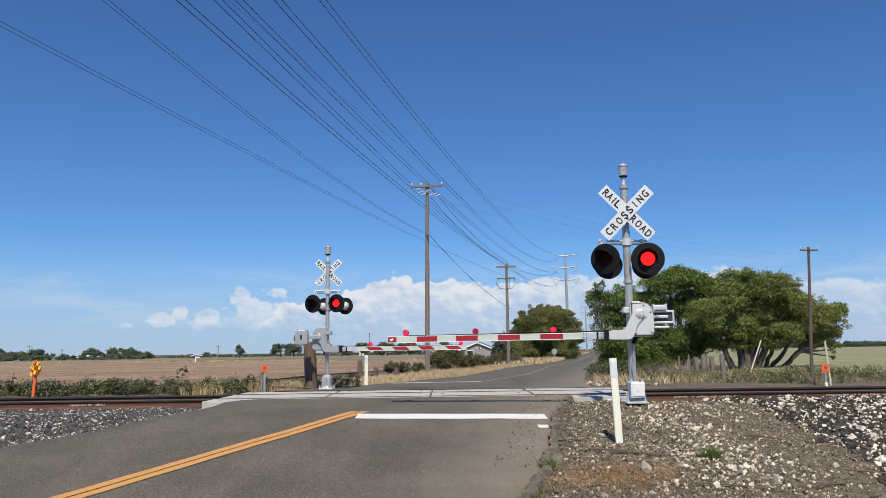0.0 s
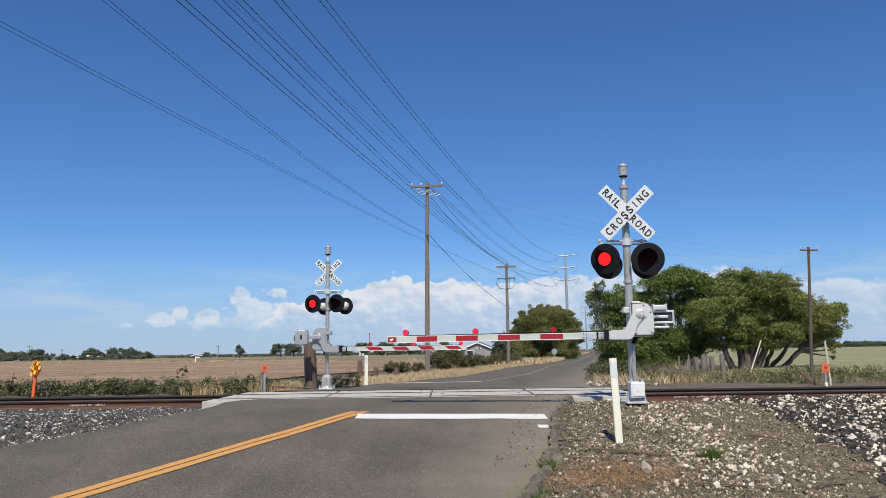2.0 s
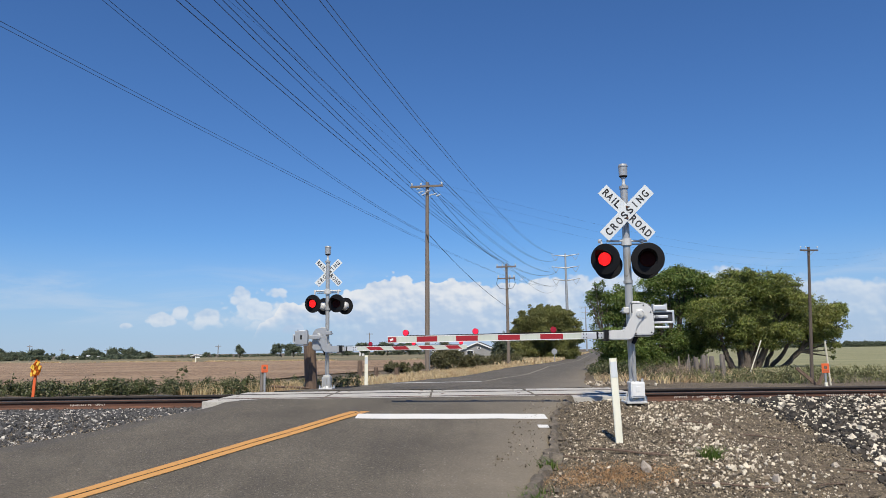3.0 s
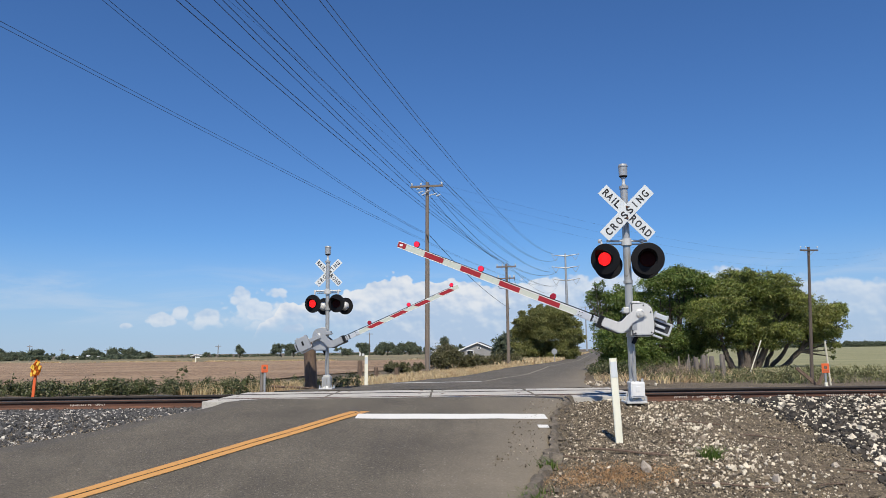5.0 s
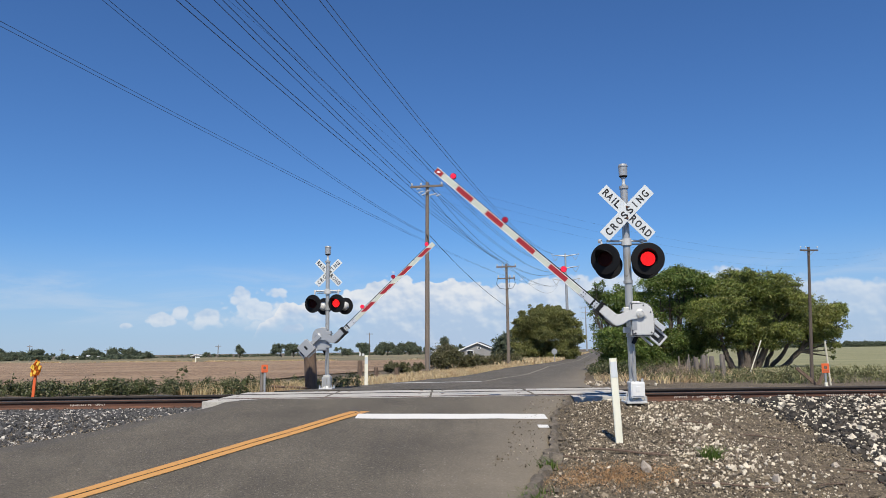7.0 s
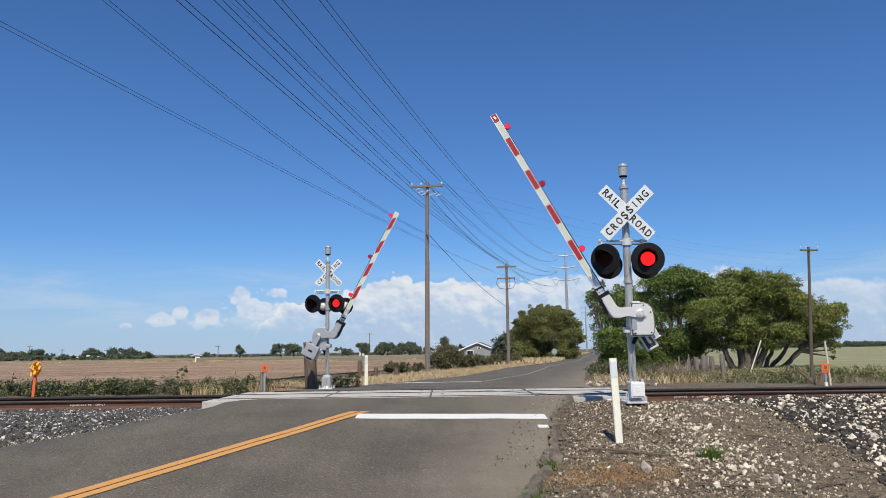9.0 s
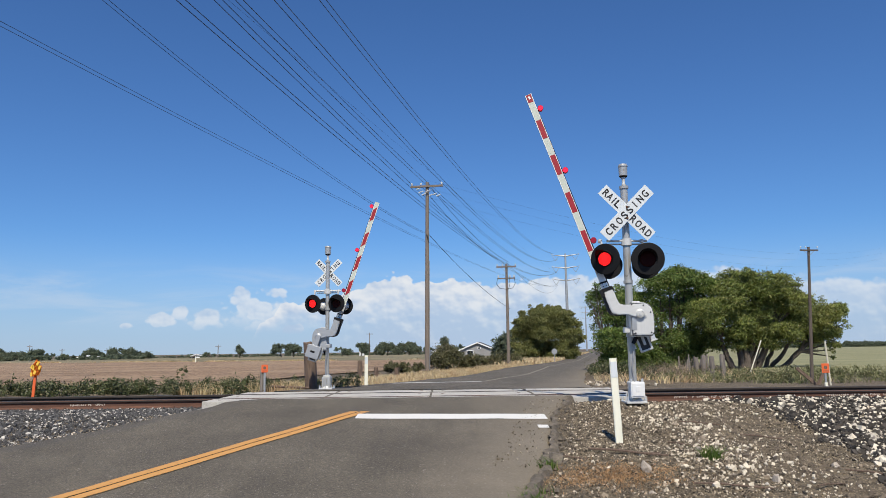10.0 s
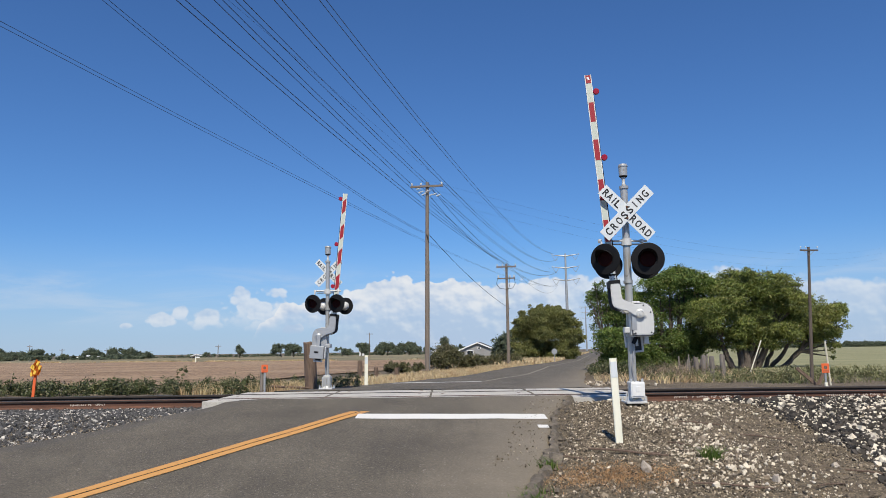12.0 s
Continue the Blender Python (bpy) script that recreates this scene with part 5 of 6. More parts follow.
def build_plants():
    rnd = random.Random(4)
    k = 43.0 / 1305.0

    def at(px, py):
        return ((px - 784) * k, 1.0 + (632 - 0.0137 * px - py) * k)
    big = [
        ("tree", 1085, 42.0, [(1038, 560, 8), (1034, 532, 7), (1055, 640, 18), (1120, 645, 18), (1090, 640, 18), (1070, 610, 26), (1062, 540, 26), (1050, 520, 14), (1078, 575, 34), (1062, 605, 26), (1095, 545, 26), (1090, 610, 30), (1075, 630, 22), (1108, 628, 22), (1046, 510, 9), (1062, 503, 9), (1042, 540, 10), (1085, 515, 12)], 0.10, 4),
        ("tree", 1180, 43.5, [(1130, 530, 34), (1165, 512, 32), (1205, 500, 30), (1240, 505, 30), (1145, 575, 42), (1195, 555, 42), (1235, 545, 38), (1120, 605, 32), (1175, 612, 36), (1215, 600, 32), (1265, 520, 30), (1150, 632, 24), (1220, 492, 20), (1185, 500, 24), (1100, 560, 26), (1225, 628, 24), (1195, 640, 20), (1165, 645, 20), (1140, 620, 26), (1200, 610, 30), (1240, 610, 22), (1205, 486, 12), (1224, 485, 11), (1190, 494, 14), (1240, 493, 12), (1180, 492, 10), (1150, 502, 10), (1250, 492, 9)], 0.15, 5),
        ("tree", 1300, 43.0, [(1300, 505, 28), (1318, 497, 20), (1350, 512, 32), (1390, 515, 28), (1270, 555, 40), (1310, 550, 40), (1355, 558, 40), (1400, 548, 34), (1255, 590, 32), (1300, 585, 30), (1345, 595, 28), (1330, 525, 34), (1262, 612, 18), (1292, 608, 20), (1322, 606, 20), (1362, 604, 22), (1392, 590, 24), (1330, 575, 32), (1375, 540, 34), (1285, 525, 30), (1235, 565, 36), (1325, 481, 9), (1300, 486, 9), (1385, 492, 9), (1412, 502, 10), (1360, 488, 9)], 0.20, 6),
        ("tree", 1338, 44.5, [(1420, 525, 20), (1430, 565, 34), (1470, 555, 28), (1500, 552, 22), (1490, 580, 22), (1450, 595, 26), (1405, 595, 24), (1380, 575, 32), (1488, 608, 12), (1484, 622, 8), (1455, 540, 22), (1516, 550, 12), (1514, 574, 13), (1502, 590, 14), (1494, 606, 12), (1490, 634, 6), (1470, 600, 18), (1450, 575, 30), (1415, 555, 30), (1432, 520, 9), (1475, 530, 9), (1518, 540, 7)], 0.13, 4),
    ]
    for name, px, y, rows, tr, stems in big:
        x0 = (px - 784) * k
        z0 = land_z(x0, y)
        cl = []
        for a, b, r in rows:
            x, z = at(a, b)
            cl.append((x - x0, rnd.uniform(-0.9, 0.9) * r * k, z - z0, r * k))
        tree(name, x0, y, cl, tr, LEAF_BIG if px > 1200 else LEAF_GREEN, "broad dark green willow-like tree with several leaning stems", 1.1, 0.135, 0.40, stems, "trees beside the track")
    # the tree beside the road further on
    k2 = 100.0 / 1305.0
    rows = [(930, 575, 20), (950, 560, 17), (985, 562, 18), (1005, 575, 17), (925, 605, 20), (960, 595, 28), (1000, 600, 22), (935, 628, 16), (975, 625, 22), (1010, 622, 14), (915, 575, 12), (968, 552, 10), (1012, 595, 16), (918, 620, 16), (1020, 605, 10), (940, 552, 8), (945, 580, 24), (985, 585, 26), (970, 572, 22), (950, 615, 24), (990, 618, 20), (922, 590, 18), (965, 632, 18), (1000, 634, 14), (930, 640, 12), (955, 546, 7), (985, 548, 7), (922, 556, 7), (938, 545, 6), (970, 544, 6), (1006, 558, 8), (1022, 578, 8), (1027, 600, 7), (908, 588, 8), (906, 612, 7)]
    x0 = (962 - 784) * k2
    z0 = land_z(x0, 100.0)
    cl = [((a - 784) * k2 - x0, rnd.uniform(-0.5, 0.5) * r * k2, 1 + (619 - b) * k2 - z0, 0.98 * r * k2) for a, b, r in rows]
    tree("tree", x0, 100.0, cl, 0.24, LEAF_MID, "olive green drooping tree beside the road", 1.6, 0.22, 0.34, 3, "trees along the road")
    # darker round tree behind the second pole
    tree("tree", (890 - 784) * 120 / 1305.0, 120.0, [(0, 0, 2.2, 1.7), (-0.5, 0.5, 1.0, 1.5), (0.8, -0.2, 3.1, 1.3), (1.2, 0.3, 1.3, 1.5)], 0.2, LEAF_FAR_HAZED, "dark green round tree by the house", 60, 0.32, 0.5, 1, "trees along the road")
    # far trees on the plain: place across at 260 m, height and width in metres
    far = [(8, 12, 2.8, 250), (30, 8, 2.4, 240), (70, 14, 3.0, 235), (95, 9, 1.8, 240), (172, 9, 2.9, 260), (218, 10, 3.3, 260), (250, 7, 2.3, 262), (345, 8, 1.2, 250), (378, 9, 1.5, 255),
           (426, 4.5, 3.4, 230), (499, 7, 3.6, 235), (519, 5, 3.2, 235), (604, 6, 2.6, 240), (637, 6, 3.6, 240), (685, 7, 3.5, 250), (704, 5, 2.6, 250), (722, 7, 3.9, 250), (742, 9, 2.6, 250), (812, 7, 3.0, 250), (836, 6, 2.6, 300)]
    for px, w, h, y in far:
        x, h = (px - 784) * y / 1305.0, 1.2 * h
        cl = []
        for i in range(rnd.randint(4, 8)):
            q = rnd.uniform(-0.45, 0.45)
            r = rnd.uniform(0.14, 0.26) * min(w, h * 1.5)
            cl.append((q * w, rnd.uniform(-1, 1), h * (0.9 - 0.9 * q * q) * rnd.uniform(0.5, 0.9), r))
        cl.append((rnd.uniform(-0.15, 0.15) * w, 0.0, h * 0.8, 0.17 * h))
        tree("tree", x, y, cl, 0.16, LEAF_FAR_HAZED, "distant dark green tree on the plain", 30, 0.42, 0.55, 1, "distant trees", limbs=False, sub=0.55)
    # palm with ragged head
    x = (784 - 784) * 150 / 1305.0 + 0.1
    t = thing("palm_tree", pose(x, 150, -0.34), "short palm tree with ragged grey-green head", "tree", "distant trees")
    part("trunk", rod((0, 0, -0.1), (0.05, 0, 2.9), 0.28, 0.2, 9), BARK, t)
    v, f = clump_leaves([(0, 0, 3.2, 0.75), (0.05, 0, 2.5, 0.6), (-0.05, 0, 1.9, 0.45), (0.1, 0, 3.7, 0.5)], 60, 0.5, 0.2, 0.5)
    mesh_part("crown", arrays_mesh("crown", v, f), LEAF_FAR_HAZED, t)
    # roadside shrubs beyond the crossing
    for px, py, r, y in ((775, 640, 11, 46), (795, 632, 17, 48), (820, 640, 13, 50), (690, 648, 8, 44), (715, 650, 9, 43), (735, 650, 7, 42), (848, 640, 9, 56), (870, 640, 8, 62), (885, 636, 9, 70), (905, 636, 8, 70), (650, 668, 5, 33)):
        kk = y / 1305.0
        x, rr = (px - 784) * kk, r * kk * 1.3
        zc = max(1 + (621 - py) * kk, land_z(x, y) + rr * 0.7)
        pts = [(rnd.uniform(-0.9, 0.9) * rr, rnd.uniform(-0.5, 0.5) * rr, rnd.uniform(-0.4, 0.4) * rr + zc - land_z(x, y), rr * rnd.uniform(0.5, 0.8)) for _ in range(7)]
        t = thing("shrub", pose(x, y, land_z(x, y)), "grey-green roadside shrub among dry grass", "shrub", "roadside shrubs")
        bm = bmesh.new()
        for a, b, c, r2 in pts:
            add_rod(bm, (0, 0, -0.03), (a, b, c), 0.03, 0.01, 5, False)
        part("stems", bm, BARK, t)
        v, f = clump_leaves(pts, 190, 0.12, 0.45, 0.5)
        mesh_part("foliage", arrays_mesh("foliage", v, f), LEAF_SHRUB, t)
    # bramble hedge left of the crossing, behind the rails
    pts = []
    for x in np.arange(-16.0, -5.0, 0.28):
        for _ in range(4):
            y = rnd.uniform(19.4, 22.4)
            h = 0.16 + 0.10 * fbm(x, y, 0.7) + (0.08 if x < -6.5 else -0.10)
            r = rnd.uniform(0.18, 0.30)
            pts.append((x + rnd.uniform(-0.2, 0.2), y, land_z(x, y) + max(0.12, h - 0.12), r))
    pts += [(-7.45, 21.0, 0.46, 0.14), (-7.35, 21.0, 0.56, 0.10), (-11.9, 20.5, 0.34, 0.16)]
    shrub_row("bramble_hedge", pts, LEAF_HEDGE, "low tangled green bramble hedge behind the rails", 200, 0.062, 0.6)
    pts = [(x, rnd.uniform(20.6, 23.5), land_z(x, 22) + rnd.uniform(0.05, 0.28), rnd.uniform(0.13, 0.24)) for x in np.arange(-5.4, -2.7, 0.14)]
    shrub_row("weeds", pts, LEAF_HEDGE, "green weeds around the far signal", 200, 0.07, 0.5, cat="weeds")
    # weeds on the right, beyond the rails
    pts = [(rnd.uniform(7.5, 17), rnd.uniform(22.5, 30), 0, rnd.uniform(0.15, 0.32)) for _ in range(110)]
    pts = [(x, y, land_z(x, y) + r * 0.6, r) for x, y, z, r in pts]
    shrub_row("weeds", pts, GRASS_MIX, "pale grey-green weeds beyond the rails", 130, 0.085, 0.35, cat="weeds")
    pts = [(rnd.uniform(6.2, 9.2), rnd.uniform(32, 39), 0, rnd.uniform(0.2, 0.42)) for _ in range(46)]
    pts = [(x, y, land_z(x, y) + r * 0.7, r) for x, y, z, r in pts if x > lerp(y, RIGHT) + 0.4]
    shrub_row("weeds", pts, LEAF_HEDGE, "green roadside weeds under the trees", 130, 0.10, 0.4, cat="weeds")
    # scrub on the horizon
    for x0, x1, y, h, lab in ((-230, 25, 300, 1.0, "low distant scrub along the field"), (-190, -95, 232, 1.5, "low distant scrub along the field"), (120, 330, 425, 3.4, "distant dark tree belt behind the crop field")):
        n = int((x1 - x0) / 0.8)
        pts = [(x0 + (x1 - x0) * (i + rnd.random()) / n, y + rnd.uniform(-4, 4), -0.3 + h * rnd.uniform(0.2, 0.6), h * rnd.uniform(0.4, 0.7)) for i in range(n)]
        shrub_row("far_scrub", pts, LEAF_FAR_HAZED, lab, 12 if h > 2 else 16, 0.55, 0.6, 0.5)

    # grasses
    def verge(x, y):
        l = lerp(y, LEFT)
        return 1.0 if l - 3.2 - 0.02 * y < x < l - 0.05 else 0.0
    p = land_points(26000, -7, 14, 21.2, 85, verge)
    g = mesh_part("dry_grass", blade_mesh("dry_grass", p, 0.23, 0.028), GRASS_DRY)
    tagged(g, "tall straw-coloured dry grass along the road", "grass", kind="stuff")
    p = land_points(9000, 4, 60, 60, 260, lambda x, y: 1.0 if lerp(y, LEFT) - 5 < x < lerp(y, LEFT) else 0.0)
    g = mesh_part("dry_grass", blade_mesh("dry_grass", p, 0.40, 0.14), GRASS_DRY)
    tagged(g, "straw-coloured dry grass along the far road", "grass", kind="stuff")
    p = land_points(2600, -7.2, -2.2, 19.6, 23.5, lambda x, y: 1.0 if x < lerp(y, LEFT) - 0.1 and fbm(x, y, 0.8) > -0.25 else 0.0)
    g = mesh_part("dry_grass", blade_mesh("dry_grass", p, 0.26, 0.02), GRASS_DRY)
    tagged(g, "dry grass around the far signal", "grass", kind="stuff")
    p = land_points(1800, 5.5, 13, 24, 42, lambda x, y: 1.0 if x > lerp(y, RIGHT) + 0.4 and fbm(x, y, 0.45) > 0.0 else 0.0)
    g = mesh_part("dry_grass", blade_mesh("dry_grass", p, 0.30, 0.03, 0.7), GRASS_DRY)
    tagged(g, "dry straw grass under the trees", "grass", kind="stuff")
    p = land_points(6000, 9, 30, 22, 44, lambda x, y: 1.0)
    g = mesh_part("weeds", blade_mesh("weeds", p, 0.20, 0.03, 0.6), GRASS_MIX)
    tagged(g, "pale mixed weeds at the edge of the crop field", "weeds", kind="stuff")
    # brush heap of dry canes under the trees
    p = land_points(520, 7.9, 9.8, 27.0, 29.0, lambda x, y: 1.0)
    g = mesh_part("brush_heap", blade_mesh("brush_heap", p, 0.70, 0.018, 0.95), CANE)
    tagged(g, "heap of dry grey-brown canes beneath the trees", "brush", kind="stuff")
    p = land_points(4200, -150, 0, 112, 153, lambda x, y: 1.0 if abs(y - 116 - 35 * max(0.0, min(1.0, (-16 - x) / 74))) < 2.2 and fbm(x, y, 0.12) > -0.12 else 0.0)
    g = mesh_part("dry_grass", blade_mesh("dry_grass", p, 0.30, 0.22, 0.5), GRASS_DRY)
    tagged(g, "pale straw strip at the end of the field", "grass", kind="stuff")
    # tufts on the shoulder
    for x, y, n, h, mat, lab in ((3.27, 9.35, 130, 0.16, GRASS_GREEN, "small bright green weed tuft in the gravel"), (0.90, 8.05, 80, 0.10, GRASS_GREEN, "green grass tuft at the asphalt edge"),
                                 (1.22, 9.1, 60, 0.13, GRASS_GREEN, "green grass tuft at the asphalt edge"), (0.82, 7.72, 110, 0.10, GRASS_GREEN, "green grass tuft at the asphalt edge")):
        a = RNG.normal(size=(n, 2)) * 0.055
        p = np.array([(x + u * 1.2, y + v, land_z(x, y) + 0.01) for u, v in a])
        tagged(mesh_part("grass_tuft", blade_mesh("grass_tuft", p, h, 0.014, 0.6), mat), lab, "grass tuft", "grass tufts")
    a = RNG.normal(size=(2600, 2))
    p = np.array([(1.9 + u * 0.42, 8.75 + v * 0.28, 0) for u, v in a])
    p[:, 2] = [land_z(x, y) + 0.004 for x, y, _ in p]
    tagged(mesh_part("dead_grass", blade_mesh("dead_grass", p, 0.035, 0.008, 1.6), GRASS_DEAD), "flattened orange-brown dead grass on the shoulder", "grass", kind="stuff")


LEAF_SHRUB = leaf_mat("shrub_leaves", (0.045, 0.048, 0.020), (0.150, 0.145, 0.060), (0.32, 0.26, 0.15), 0.22)
CANE = leaf_mat("dry_canes", (0.16, 0.12, 0.085), (0.30, 0.235, 0.165), (0.42, 0.34, 0.25), 0.3)
GRASS_DEAD = leaf_mat("dead_grass", (0.30, 0.165, 0.075), (0.52, 0.30, 0.135), (0.60, 0.42, 0.22), 0.3)


# ---- poles, towers, wires ----
OLD_POLE = bark_mat("dark_telegraph_pole_wood", (0.06, 0.045, 0.036), (0.15, 0.12, 0.095))

def insulator(parent, m, s=1.0):
    part("insulator", lathe([(0.02 * s, 0), (0.05 * s, 0.03 * s), (0.045 * s, 0.08 * s), (0.06 * s, 0.10 * s), (0.05 * s, 0.15 * s), (0.02 * s, 0.17 * s)], 10, m), GLASS_INS, parent, "pale glazed insulator")


def utility_pole(x, y, H, lean, arms, label, r=0.15, mat=None):
    z0 = land_z(x, y)
    t = thing("utility_pole", pose(x, y, z0, 0, lean, -12), label, "utility pole", "utility poles")
    mat = mat or POLE_WOOD
    part("pole", rod((0, 0, -0.2), (0, 0, H), r, r * 0.68, 12), mat, t, "weathered brown wooden pole")
    for z, w in arms:
        part("crossarm", box(w, 0.66 * r, 0.8 * r, pose(0, -r * 0.8, z), 0.05 * r), mat, t, "weathered timber crossarm")
        for s in (-1, 1):
            part("brace", rod((s * w * 0.28, -r * 0.9, z - 0.4 * r), (0, -r, z - 3.0 * r), 0.1 * r, None, 6), STEEL, t)
            insulator(t, pose(s * w * 0.46, -r * 0.8, z + 0.06), r / 0.15)
        insulator(t, pose(-w * 0.18, -r * 0.8, z + 0.06), r / 0.15)
    return t


def tower(x, y, H, label):
    t = thing("transmission_tower", pose(x, y, -0.34, 0, 0, -12), label, "transmission tower", "transmission towers")
    part("shaft", rod((0, 0, 0), (0, 0, H), 0.62, 0.25, 12), STEEL, t, "tapered grey steel shaft")
    for z in (H - 0.4, H - 4.2, H - 8.1):
        for s in (-1, 1):
            bm = bmesh.new()
            pts = [(0, 0, z - 0.35), (s * 1.6, 0, z - 0.15), (s * 3.1, 0, z), (s * 4.3, 0, z + 0.28)]
            for i, (a, b) in enumerate(zip(pts, pts[1:])):
                add_rod(bm, a, b, 0.24 - 0.06 * i, 0.18 - 0.06 * i, 8)
            part("tower_arm", bm, STEEL, t)
            bm = bmesh.new()
            add_rod(bm, (s * 4.2, 0, z + 0.2), (s * 3.1, 0, z - 1.7), 0.06, None, 6)
            add_rod(bm, (s * 2.0, 0, z - 0.1), (s * 3.1, 0, z - 1.7), 0.06, None, 6)
            part("insulator_string", bm, STEEL, t)
    return t


def wire(a, m, b, r, label, twin=0.0, group="overhead wires", back=0.35, extra=0.0):
    """A hanging wire through three points, prolonged backwards past the first; twin: a second one beside it."""
    a, m, b = Vector(a), Vector(m), Vector(b)
    T = (b.y - a.y)
    um = (m.y - a.y) / T
    A = np.array([[1, 0, 0], [1, um, um * um], [1, 1, 1]])
    c = np.linalg.solve(A, np.array([a.z, m.z, b.z]))
    t = thing("overhead_wire", Matrix(), label, "wire", group)
    for off in ((-twin / 2, twin / 2) if twin else (0.0,)):
        cu = bpy.data.curves.new("strand", "CURVE")
        cu.dimensions = "3D"
        sp = cu.splines.new("POLY")
        us = np.concatenate([np.linspace(-back, 0.3, 40), np.linspace(0.32, 1, 30)])
        sp.points.add(len(us) - 1)
        d = Vector((b.x - a.x, b.y - a.y, 0))
        n = Vector((d.y, -d.x, 0)).normalized()
        for p, u in zip(sp.points, us):
            v = Vector((a.x, a.y, 0)) + d * u + n * off
            p.co = (v.x, v.y, c[0] + c[1] * u + c[2] * u * u, 1)
        cu.bevel_depth, cu.bevel_resolution = r, 0
        ob = new("strand", cu)
        bpy.context.view_layer.update()
        me = bpy.data.meshes.new_from_object(ob.evaluated_get(bpy.context.evaluated_depsgraph_get()))
        bpy.data.objects.remove(ob)
        mesh_part("strand", me, WIRE, t)


def build_lines():
    p1 = utility_pole(-1.02, 43.7, 11.42, 0.6, [(11.15, 2.0)], "tall weathered wooden utility pole with one crossarm")
    for dx, dz in ((-0.35, 10.75), (-0.15, 10.6), (0.3, 10.55), (0.55, 10.6), (0.1, 10.8), (-0.5, 10.95), (0.75, 10.5)):
        bm = rod((dx - 0.12, -0.2, dz), (dx + 0.12, -0.26, dz + 0.08), 0.045, 0.03, 8)
        part("cutout", bm, GLASS_INS, p1, "pale fuse cutout")
    part("guy_hook", rod((0, -0.12, 8.2), (0.12, -0.2, 7.9), 0.03, None, 6), BLACK, p1)
    part("ground_conduit", rod((0.17, -0.05, 0.2), (0.14, -0.05, 6.6), 0.02, None, 6), STEEL, p1)
    p2 = utility_pole(5.45, 63.3, 8.72, 0.0, [(8.45, 1.7)], "wooden utility pole with crossarm and wire loops")
    part("crossarm", box(1.5, 0.09, 0.10, pose(0, -0.14, 7.45), 0.008), POLE_WOOD, p2)
    bm = bmesh.new()
    for s in (-1, 0.35, 0.9):
        pts = [(s * 0.75, -0.2, 7.5), (s * 0.85, -0.25, 7.0), (s * 0.6, -0.25, 6.6), (0.05, -0.2, 6.5)]
        for a, b in zip(pts, pts[1:]):
            add_rod(bm, a, b, 0.018, None, 6)
    part("jumper_loops", bm, BLACK, p2, "black looping jumper cables")
    for s in (-0.7, 0.3, 0.65):
        insulator(p2, pose(s, -0.14, 7.5), 1.3)
    p3 = utility_pole(10.78, 22.0, 4.06, 2.9, [(3.96, 0.50)], "slim old railway telegraph pole with small crossarm", 0.055, OLD_POLE)
    # far wooden poles on the plain
    for px, h, y in ((56, 5.4, 262), (113, 3.9, 262), (192, 3.6, 265), (387, 4.4, 250), (653, 7.8, 250), (1018, 6.2, 260)):
        x = (px - 784) * y / 1305.0
        t = thing("utility_pole", pose(x, y, -0.34, 0, 0, -12), "distant thin wooden utility pole", "utility pole", "utility poles")
        part("pole", rod((0, 0, 0), (0, 0, h), 0.16, 0.12, 8), POLE_WOOD, t)
        part("crossarm", box(2.2, 0.14, 0.16, pose(0, 0, h - 0.5)), POLE_WOOD, t)
    for x, y, H in ((38.4, 230, 31.1), (99.6, 520, 31.1), (157, 780, 31.0)):
        tower(x, y, H, "tall grey steel monopole transmission tower with three arm pairs")
    L = "dark high voltage conductor pair sagging across the sky"
    wire((-11.8, 18.75, 9.86), (-6.75, 41.35, 10.14), (35.34, 230, 20.6), 0.009, L, 0.24, back=0.02)
    wire((-9.95, 26.75, 14.5), (-3.08, 57.45, 13.7), (35.49, 230, 24.96), 0.022, L, 0.34, back=0.04)
    wire((-9.23, 29.0, 15.62), (-2.67, 58.3, 14.39), (35.71, 230, 20.87), 0.022, L, 0.34, back=0.04)
    wire((-8.93, 31.0, 16.61), (-2.54, 59.7, 15.96), (35.5, 230, 25.14), 0.022, L, 0.34, back=0.04)
    wire((-8.07, 34.75, 18.47), (0.04, 70.95, 17.54), (35.63, 230, 28.88), 0.024, L, 0.38, back=0.04)
    wire((-7.27, 43.25, 22.71), (2.06, 85.05, 22.23), (34.45, 230, 30.87), 0.026, L, 0.42, back=0.05)
    wire((-7.45, 15.5, 8.85), (-5.71, 23.2, 8.27), (-1.14, 43.7, 8.05), 0.008, "dark twin service wire to the pole", 0.14, back=0.15)
    wire((-0.95, 43.6, 8.05), (1.14, 52.0, 6.15), (5.69, 63.3, 4.49), 0.02, "dark service wire dropping between the poles", back=0.0)
    wire((-9.1, 30.0, 16.1), (-2.0, 66.0, 17.2), (36.0, 230, 24.2), 0.007, "thin grey wire beside the conductors", back=0.04)
    wire((-1.0, 43.7, 10.9), (2.2, 53, 9.2), (5.45, 63.3, 8.5), 0.016, "dark wire between the poles", 0.5, back=0.0)
    for dz in (0.0, -0.55, 0.5):
        wire((-1.0, 43.7, 10.8 + dz), (12.0, 56.8, 10.0 + 1.2 * dz), (66.0, 110.0, 14.7 + 1.5 * dz), 0.0035, "thin wire running off across the crop field", back=0.0)
    wire((5.45, 63.3, 8.5), (18, 130, 11.0), (35.5, 230, 20.6), 0.02, "dark wire towards the tower", back=0.0)


